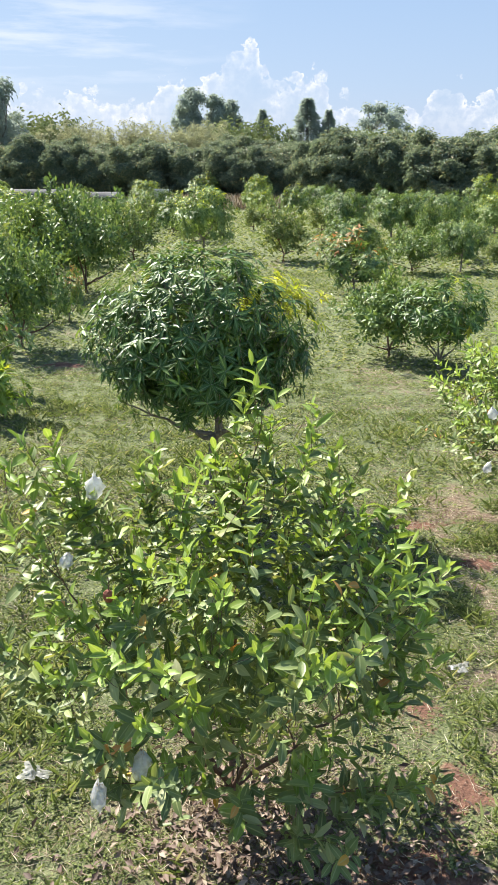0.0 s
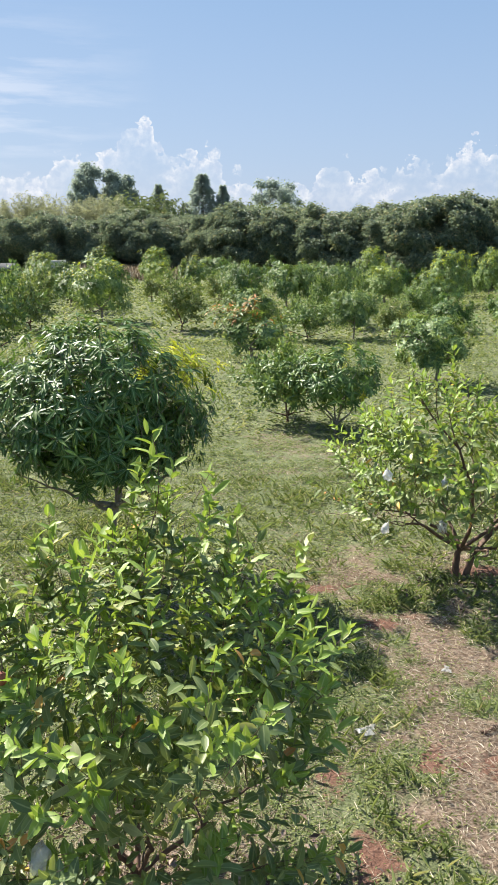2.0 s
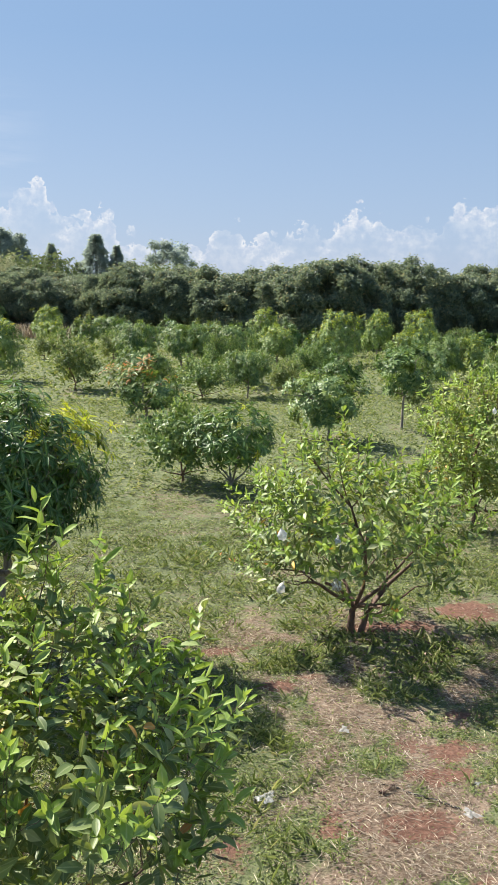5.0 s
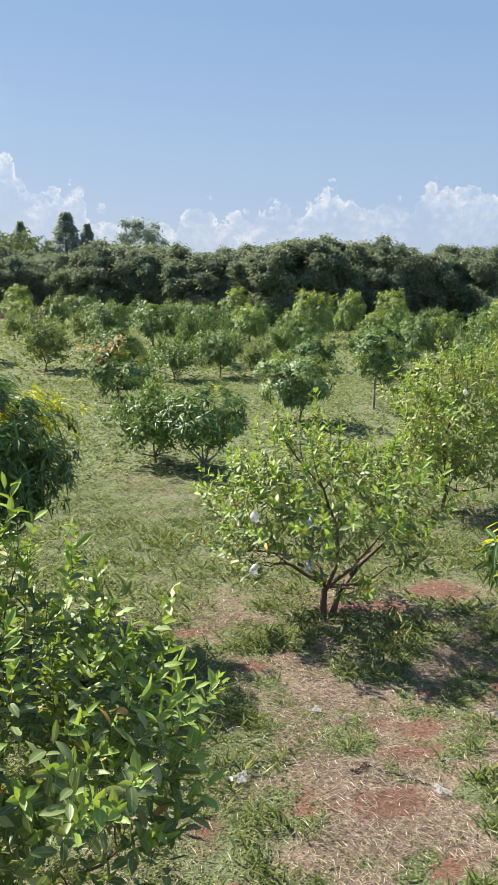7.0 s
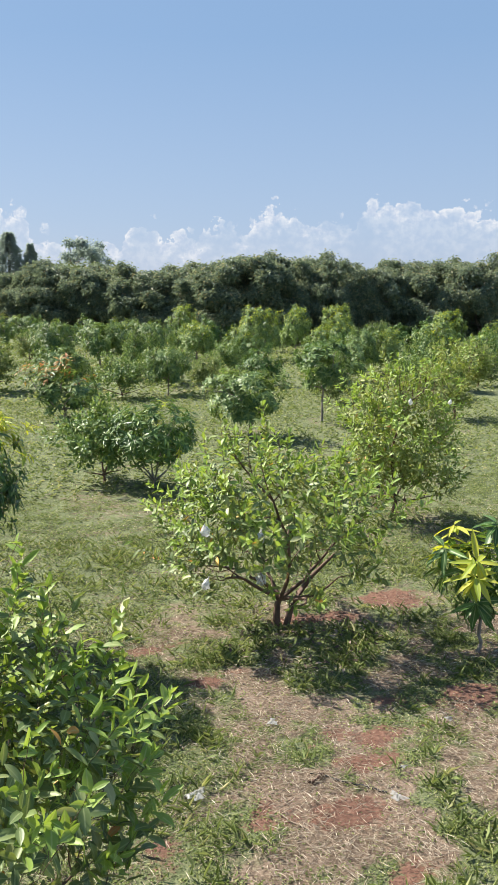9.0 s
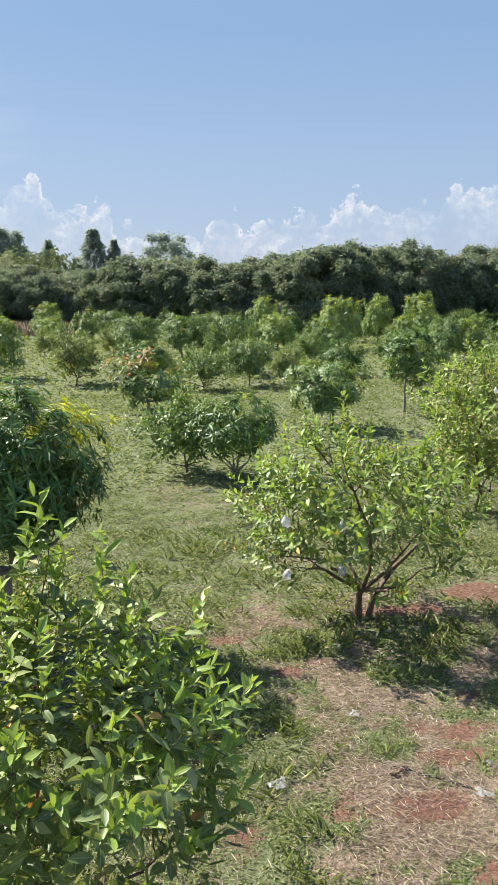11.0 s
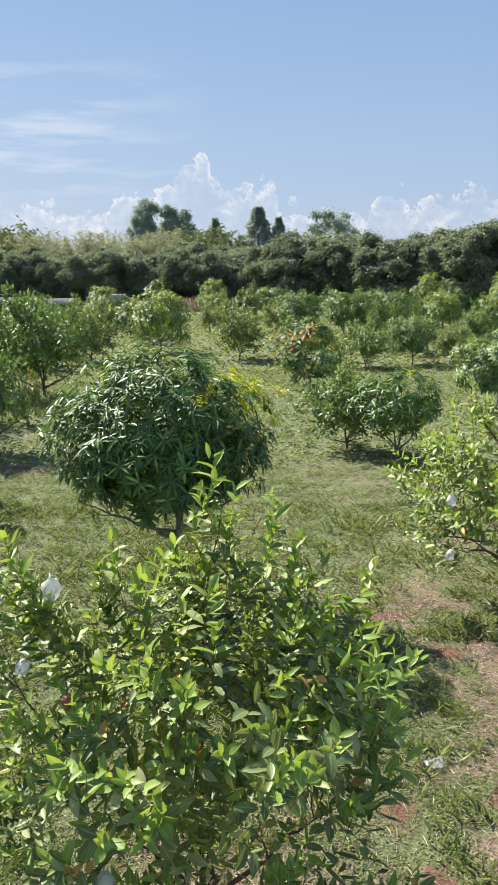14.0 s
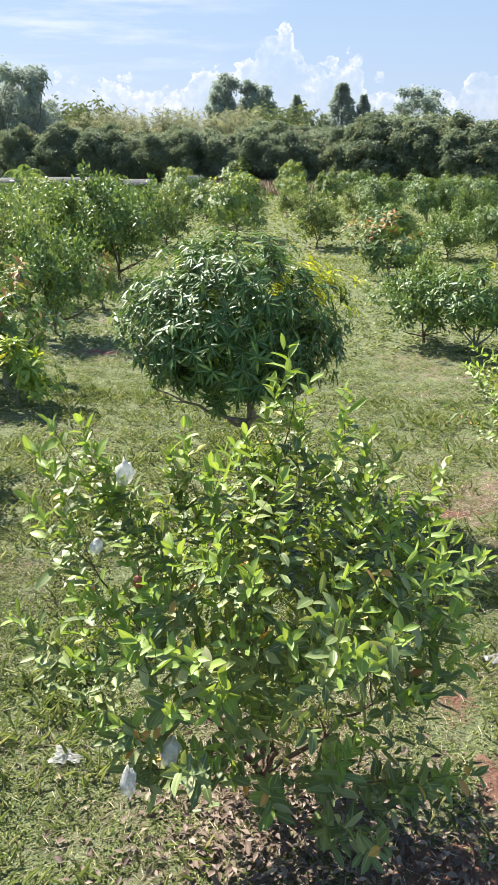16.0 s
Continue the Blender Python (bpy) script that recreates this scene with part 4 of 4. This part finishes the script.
def conifer(seed):
    """A narrow far-off conifer: tiers of drooping sprays round a straight stem."""
    rng = np.random.default_rng(seed)
    thing = new("conifer")
    V, F = tube([(0, 0, -0.3), (0.1, 0, 6), (0, 0.05, 11.6)], [0.3, 0.2, 0.05], 6)
    link("trunk", mesh_np("trunk", V, F, [M_BARK_GREY]), thing)
    n = 5200
    z = 2.0 + 10.0 * rng.random(n) ** 0.9
    a = rng.random(n) * 6.28
    r = (12.4 - z) ** 0.85 * 0.36 * rng.random(n) ** 0.45 * (1 + 0.25 * np.sin(z * 3.1 + 2 * a))
    P = np.stack([np.cos(a) * r, np.sin(a) * r, z], 1)
    D = np.stack([np.cos(a), np.sin(a), rng.uniform(-0.5, 0.7, n)], 1)
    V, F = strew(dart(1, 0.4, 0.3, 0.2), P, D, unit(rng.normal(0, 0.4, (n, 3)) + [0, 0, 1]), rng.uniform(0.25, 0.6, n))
    link("crown", mesh_np("crown", V, F, [M_FAR_HAZED], smooth=False), thing)
    return thing


plant_row(conifer(51), conifer_spots, "tall narrow conifer far behind the shelterbelt", "far conifers")
plant_row(big_tree(52, "eucalyptus_tree", 1.9, 5.0, 4.2, 7.6, 900, 0.5, M_FAR_HAZED, 7, 0.3, 0.3, 0.5, None, 0.35, 34, 0.34, 0.95),
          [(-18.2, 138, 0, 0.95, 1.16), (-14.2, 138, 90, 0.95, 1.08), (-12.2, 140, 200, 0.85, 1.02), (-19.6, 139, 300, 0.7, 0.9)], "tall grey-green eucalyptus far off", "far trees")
far_round = big_tree(53, "round_tree", 5.0, 3.4, 3.4, 8.0, 800, 0.55, M_FAR_HAZED, 7, 0.35, 0.35, 0.55, None, 0.4, 36, 0.2, 0.95)
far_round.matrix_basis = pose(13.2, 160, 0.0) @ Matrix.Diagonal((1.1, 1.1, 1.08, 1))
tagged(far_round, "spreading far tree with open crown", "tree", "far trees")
plant_row(big_tree(54, "tree", 3.2, 3.0, 3.2, 4.0, 1100, 0.4, M_FAR_HAZED, 8, 0.28, 0.3, 0.4),
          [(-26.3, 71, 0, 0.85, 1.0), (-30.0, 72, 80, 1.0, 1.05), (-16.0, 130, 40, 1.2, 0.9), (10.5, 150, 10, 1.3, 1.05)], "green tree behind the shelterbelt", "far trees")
pine = big_tree(55, "pine_tree", 2.1, 4.2, 3.2, 5.6, 620, 0.4, M_FAR_HAZED, 7, 0.4, 0.22, 0.6, None, 0.3, 22, 0.3, 0.95)
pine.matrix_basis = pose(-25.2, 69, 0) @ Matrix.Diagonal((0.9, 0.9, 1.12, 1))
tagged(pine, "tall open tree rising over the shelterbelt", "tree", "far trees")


def bamboo(seed):
    """A clump of arching culms with feathery sprays."""
    rng = np.random.default_rng(seed)
    thing = new("bamboo_clump")
    culms, P, D = [], [], []
    for i in range(70):
        a, h = rng.random() * 6.28, rng.uniform(4.2, 6.6)
        b = np.array([rng.normal(0, 0.9), rng.normal(0, 0.6), 0])
        lean = np.array([math.cos(a), math.sin(a), 0]) * rng.uniform(0.3, 1.5)
        s = np.linspace(0, 1, 7)[:, None]
        p = b + lean * s ** 2 + np.array([0, 0, h]) * (s - 0.06 * s ** 3)
        culms.append(tube(p, np.linspace(0.035, 0.006, 7), 4))
        q = rng.uniform(0.35, 1, 60)
        c = b + lean * q[:, None] ** 2 + np.array([0, 0, h]) * (q - 0.06 * q ** 3)[:, None]
        P.append(c + rng.normal(0, 0.22, c.shape) * (1.25 - q[:, None]))
        D.append(rng.normal(0, 1, c.shape) + [0, 0, 0.3])
    V, F = join(culms)
    link("cane", mesh_np("cane", V, F, [M_BAMBOO]), thing)
    P, D = np.concatenate(P), np.concatenate(D)
    V, F = strew(dart(1, 0.16, 0.3, 0.1), P, D, unit(rng.normal(0, 0.5, P.shape) + [0, 0, 1]), rng.uniform(0.2, 0.45, len(P)))
    tagged(link("crown", mesh_np("crown", V, F, [M_BAMBOO], smooth=False), thing), kind="stuff")
    return thing


plant_row(bamboo(61), [(-24.0 + 1.9 * i, 76 + (i % 3), 67 * i, 1.05, 0.86 + 0.07 * ((i * 7) % 3)) for i in range(9)], "pale yellow-green bamboo clump behind the trees", "bamboo thicket")
plant_row(big_tree(62, "scrub_bush", 3.0, 1.8, 1.8, 1.9, 700, 0.4, M_SCRUB, 8, 0.3, 0.1, 0.5),
          [(-6.0, 92, 0, 1.3, 1.75), (-9.5, 95, 70, 1.0, 1.6), (6.5, 92, 30, 1.3, 1.55), (10.0, 94, 120, 1.2, 1.5), (-24.0, 80, 20, 1.2, 1.75)], "yellow-green scrub behind the shelterbelt", "scrub")

# far country to the horizon
rng = np.random.default_rng(63)
n = 9000
x, y = rng.uniform(-420, 480, n), rng.uniform(300, 420, n)
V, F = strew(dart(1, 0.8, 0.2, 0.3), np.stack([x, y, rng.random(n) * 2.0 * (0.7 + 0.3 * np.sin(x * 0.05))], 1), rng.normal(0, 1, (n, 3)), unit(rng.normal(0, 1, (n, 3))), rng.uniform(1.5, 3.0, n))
tagged(new("far_woods", mesh_np("far_woods", V, F, [M_FAR_HAZED], smooth=False)), "hazy line of distant woods", "woods", kind="stuff")


# ---- small things ----
def fruit_bag(seed, at, size):
    """A crumpled white plastic bag tied round a fruit."""
    rng = np.random.default_rng(seed)
    rows = np.array([0.12, 0.2, 0.55, 0.85, 1.0, 0.95, 0.8, 0.35, 0.02])
    z = np.array([0.86, 0.70, 0.56, 0.36, 0.14, -0.08, -0.28, -0.40, -0.42])
    k = 12
    a = np.linspace(0, 2 * np.pi, k, endpoint=False)
    V = np.stack([np.stack([np.cos(a) * r * 0.5, np.sin(a) * r * 0.38, np.full(k, h)], 1) * (1 + rng.normal(0, 0.17, (k, 1))) for r, h in zip(rows, z)]).reshape(-1, 3) * size
    F = np.array([(i * k + j, i * k + (j + 1) % k, (i + 1) * k + (j + 1) % k, (i + 1) * k + j) for i in range(len(rows) - 1) for j in range(k)])
    thing = new("fruit_bag")
    thing.matrix_basis = pose(*at, rng.normal(0, 9), rng.normal(0, 9), rng.uniform(0, 360))
    tagged(thing, "crumpled white plastic bag tied over a guava", "bag", "fruit bags")
    link("bag", mesh_np("bag", V, F, [M_FILM]), thing)
    b = np.linspace(0, 2 * np.pi, 9)
    V, F = tube(np.stack([np.cos(b) * 0.09, np.sin(b) * 0.075, 0.70 + 0 * b], 1) * size, np.full(9, 0.02 * size), 5)
    link("tie", mesh_np("tie", V, F, [M_STRAW]), thing)


for k, (x, y, z, sz) in enumerate(((-0.78, 2.76, 1.47, 0.07), (-0.55, 2.30, 0.655, 0.08), (-0.69, 2.26, 0.55, 0.08), (-0.85, 2.60, 1.26, 0.05),
                                   (1.66, 5.50, 0.62, 0.085), (1.25, 5.50, 1.00, 0.065), (1.62, 5.40, 0.95, 0.075), (1.27, 5.60, 0.58, 0.07), (4.13, 8.2, 1.5, 0.05), (4.55, 8.1, 1.5, 0.045))):
    fruit_bag(70 + k, (x, y, z), sz)


def dried_fruit(at, size):
    rng = np.random.default_rng(90)
    bm = bmesh.new()
    bmesh.ops.create_icosphere(bm, subdivisions=2, radius=size)
    for v in bm.verts:
        v.co *= 1 + 0.18 * noise.noise(v.co * 70)
        v.co.z *= 1.25
    me = bpy.data.meshes.new("fruit")
    bm.to_mesh(me)
    bm.free()
    me.materials.append(M_FRUIT)
    thing = new("dried_fruit")
    thing.location = at
    tagged(thing, "shrivelled reddish-brown guava fruit on its stalk", "fruit")
    link("fruit", me, thing)
    V, F = tube([(0, 0, size), (0.004, 0, size * 2.2), (0.0, 0.004, size * 3.6)], [0.003, 0.002, 0.002], 5)
    link("stalk", mesh_np("stalk", V, F, [M_BARK]), thing)


dried_fruit((-0.66, 2.42, 1.235), 0.019)


def plastic_scrap(seed, at, size, flatness=0.3):
    """A torn scrap of white film lying on the weeds."""
    rng = np.random.default_rng(seed)
    n = 11
    g = np.linspace(-1, 1, n)
    X, Y = np.meshgrid(g, g, indexing="ij")
    r = np.hypot(X, Y)
    ang = np.arctan2(Y, X)
    edge = 0.75 + 0.25 * np.sin(3 * ang + seed) + 0.15 * np.sin(7 * ang)
    k = edge / np.maximum(1, r / 1.0)
    Z = flatness * rng.random((n, n)) * np.clip(1.1 - r, 0.1, 1)
    V = np.stack([X * k, Y * k * 0.7, Z], -1).reshape(-1, 3) * size + [0, 0, 0.03]
    i = np.arange(n - 1)[:, None] * n + np.arange(n - 1)[None]
    F = np.stack([i, i + n, i + n + 1, i + 1], -1).reshape(-1, 4)
    ob = new("plastic_scrap", mesh_np("plastic_scrap", V, F, [M_SCRAP], smooth=False))
    ob.matrix_basis = pose(at[0], at[1], float(relief(np.array(at[0]), np.array(at[1]))), 0, 0, 40 * seed)
    tagged(ob, "torn scrap of white plastic film on the grass", "litter", "plastic litter")


for k, (x, y, sz) in enumerate(((0.85, 3.95, 0.075), (1.46, 4.57, 0.05), (1.86, 3.64, 0.06), (-1.18, 2.98, 0.09), (2.02, 3.9, 0.025), (2.55, 4.35, 0.04))):
    plastic_scrap(k + 1, (x, y), sz)

rng = np.random.default_rng(95)


def ground_line(name, pts, radius, mat, label, cat):
    P = np.array([(x, y, float(relief(np.array(x), np.array(y))) + radius + 0.004) for x, y in pts])
    s = np.linspace(0, 1, 24)
    t = np.linspace(0, 1, len(P))
    Q = np.stack([np.interp(s, t, P[:, i]) for i in range(3)], 1)
    Q += rng.normal(0, radius * 0.35, Q.shape)
    V, F = tube(Q, np.full(24, radius), 7)
    tagged(new(name, mesh_np(name, V, F, [mat])), label, cat)


ground_line("irrigation_hose", [(1.50, 4.00), (1.58, 3.95), (1.66, 3.87), (1.75, 3.81), (1.84, 3.72)], 0.005, M_HOSE, "thin black irrigation hose half hidden in straw", "hose")
ground_line("stick", [(1.46, 3.90), (1.53, 3.94), (1.58, 3.98)], 0.010, M_BARK, "short brown stick lying on the ground", "stick")
ground_line("stick", [(0.18, 2.42), (0.30, 2.36), (0.42, 2.33)], 0.006, M_BARK, "thin dry stick under the guava bush", "stick")
ground_line("stick", [(1.22, 3.72), (1.26, 3.62), (1.33, 3.54)], 0.004, M_STRAW, "pale dry stalk lying on bare earth", "stick")


# ---- sheds and palms at the far left ----
def box(cx, cy, cz, sx, sy, sz, mat, name, parent, bevel=0.01):
    bm = bmesh.new()
    bmesh.ops.create_cube(bm, size=1)
    for v in bm.verts:
        v.co = Vector((v.co.x * sx + cx, v.co.y * sy + cy, v.co.z * sz + cz))
    bmesh.ops.bevel(bm, geom=list(bm.edges), offset=bevel, segments=1, affect="EDGES")
    me = bpy.data.meshes.new(name)
    bm.to_mesh(me)
    bm.free()
    me.materials.append(mat)
    return link(name, me, parent)


pillar = new("block_pillar")
pillar.location = (-7.45, 44.4, 0)
tagged(pillar, "pale grey concrete block pillar among the trees", "pillar")
for r in range(7):
    for c in range(2):
        box(-0.19 + 0.38 * c, 0.01 * ((r + c) % 2), 0.1 + 0.2 * r, 0.37, 0.3, 0.19, M_CONCRETE, "block", pillar, 0.012)


def shed(x, y, w, h, turn):
    """A low open shed: a wavy sheet roof on posts, with a low block wall."""
    thing = new("shed")
    thing.matrix_basis = pose(x, y, 0, 0, 0, turn)
    tagged(thing, "low grey sheet-roofed shed behind the trees", "shed", "sheds")
    n = int(w / 0.09)
    s = np.linspace(-w / 2, w / 2, n)
    V = np.concatenate([np.stack([s, np.full(n, q), h + 0.007 * np.sin(s * 35) + 0.08 * q], 1) for q in (-1.2, 1.2)] + [np.stack([s, np.full(n, q), h - 0.012 + 0.007 * np.sin(s * 35) + 0.08 * q], 1) for q in (-1.2, 1.2)])
    F = np.array([(i, i + 1, n + i + 1, n + i) for i in range(n - 1)] + [(2 * n + i, 3 * n + i, 3 * n + i + 1, 2 * n + i + 1) for i in range(n - 1)] + [(i, 2 * n + i, 2 * n + i + 1, i + 1) for i in range(n - 1)])
    link("roof", mesh_np("roof", V, F, [M_SHEET]), thing)
    for px in np.linspace(-w / 2 + 0.2, w / 2 - 0.2, max(2, int(w / 2))):
        for q in (-1.05, 1.05):
            box(px, q, (h + 0.08 * q) / 2 - 0.02, 0.1, 0.1, h + 0.08 * q - 0.04, M_BARK_GREY, "post", thing)
    box(0, 1.2, h * 0.3, w, 0.12, h * 0.6, M_CONCRETE, "wall", thing)


shed(-15.4, 43.6, 6.4, 1.22, 17)
shed(-10.6, 44.5, 1.8, 1.1, 12)


def palm(seed, at, h, n, length, label):
    """A stem with arching fronds of many leaflets."""
    rng = np.random.default_rng(seed)
    thing = new("palm")
    thing.location = (*at, 0)
    tagged(thing, label, "palm", "far palms")
    V, F = tube([(0, 0, -0.1), (0.05, 0, h * 0.5), (0, 0, h)], [0.11, 0.08, 0.06], 7)
    link("trunk", mesh_np("trunk", V, F, [M_BARK_GREY]), thing)
    for k in range(n):
        a = k * 2.399 + rng.normal(0, 0.2)
        d = np.array([math.cos(a), math.sin(a), 0])
        up = rng.uniform(0.4, 1.1)
        s = np.linspace(0, 1, 14)
        P = np.array([0, 0, h]) + d * (s * length * 0.8)[:, None] + np.array([0, 0, 1.0]) * (length * (up * s - 0.75 * s * s))[:, None]
        T = unit(np.gradient(P, axis=0))
        side = np.cross(T, [0, 0, 1.0])
        Q, D = [], []
        for sg in (1, -1):
            Q.append(P[1:])
            D.append(unit(side[1:] * sg + T[1:] * 0.7 - [0, 0, 0.35]))
        Q, D = np.concatenate(Q), np.concatenate(D)
        lv, lf = strew(dart(1, 0.12, 0.2, 0.1), Q, D, np.tile([0, 0, 1.0], (len(Q), 1)), np.full(len(Q), length * 0.3))
        tv, tf = tube(P, np.linspace(0.02, 0.006, 14), 3)
        tri = np.concatenate([tf[:, [0, 1, 2]], tf[:, [0, 2, 3]]])
        V, F = join([(lv, lf), (tv, tri)])
        link("frond", mesh_np("frond", V, F, [M_LIGHT_TREE], smooth=False), thing)


palm(81, (-17.6, 47.5), 1.3, 11, 1.6, "small green palm beside the sheds")
palm(82, (-10.6, 38.5), 0.7, 8, 1.3, "young pale green palm among the bushes")

# dry tall grass at the foot of the shelterbelt
n = 5000
q = rng.normal(0, 1, (n, 2)) * [2.0, 1.6] + [-5.2, 56.0]
D = np.column_stack([rng.normal(0, 0.35, (n, 2)), np.ones(n)])
V, F = strew(dart(1, 0.05, 0.25, 0.1), np.column_stack([q, np.zeros(n)]), D, unit(rng.normal(0, 0.4, (n, 3)) + [0, -1, 0.2]), rng.uniform(0.35, 0.95, n))
tagged(new("dry_grass", mesh_np("dry_grass", V, F, [M_STRAW], smooth=False)), "tall dry straw-coloured grass by the shelterbelt", "grass", kind="stuff")
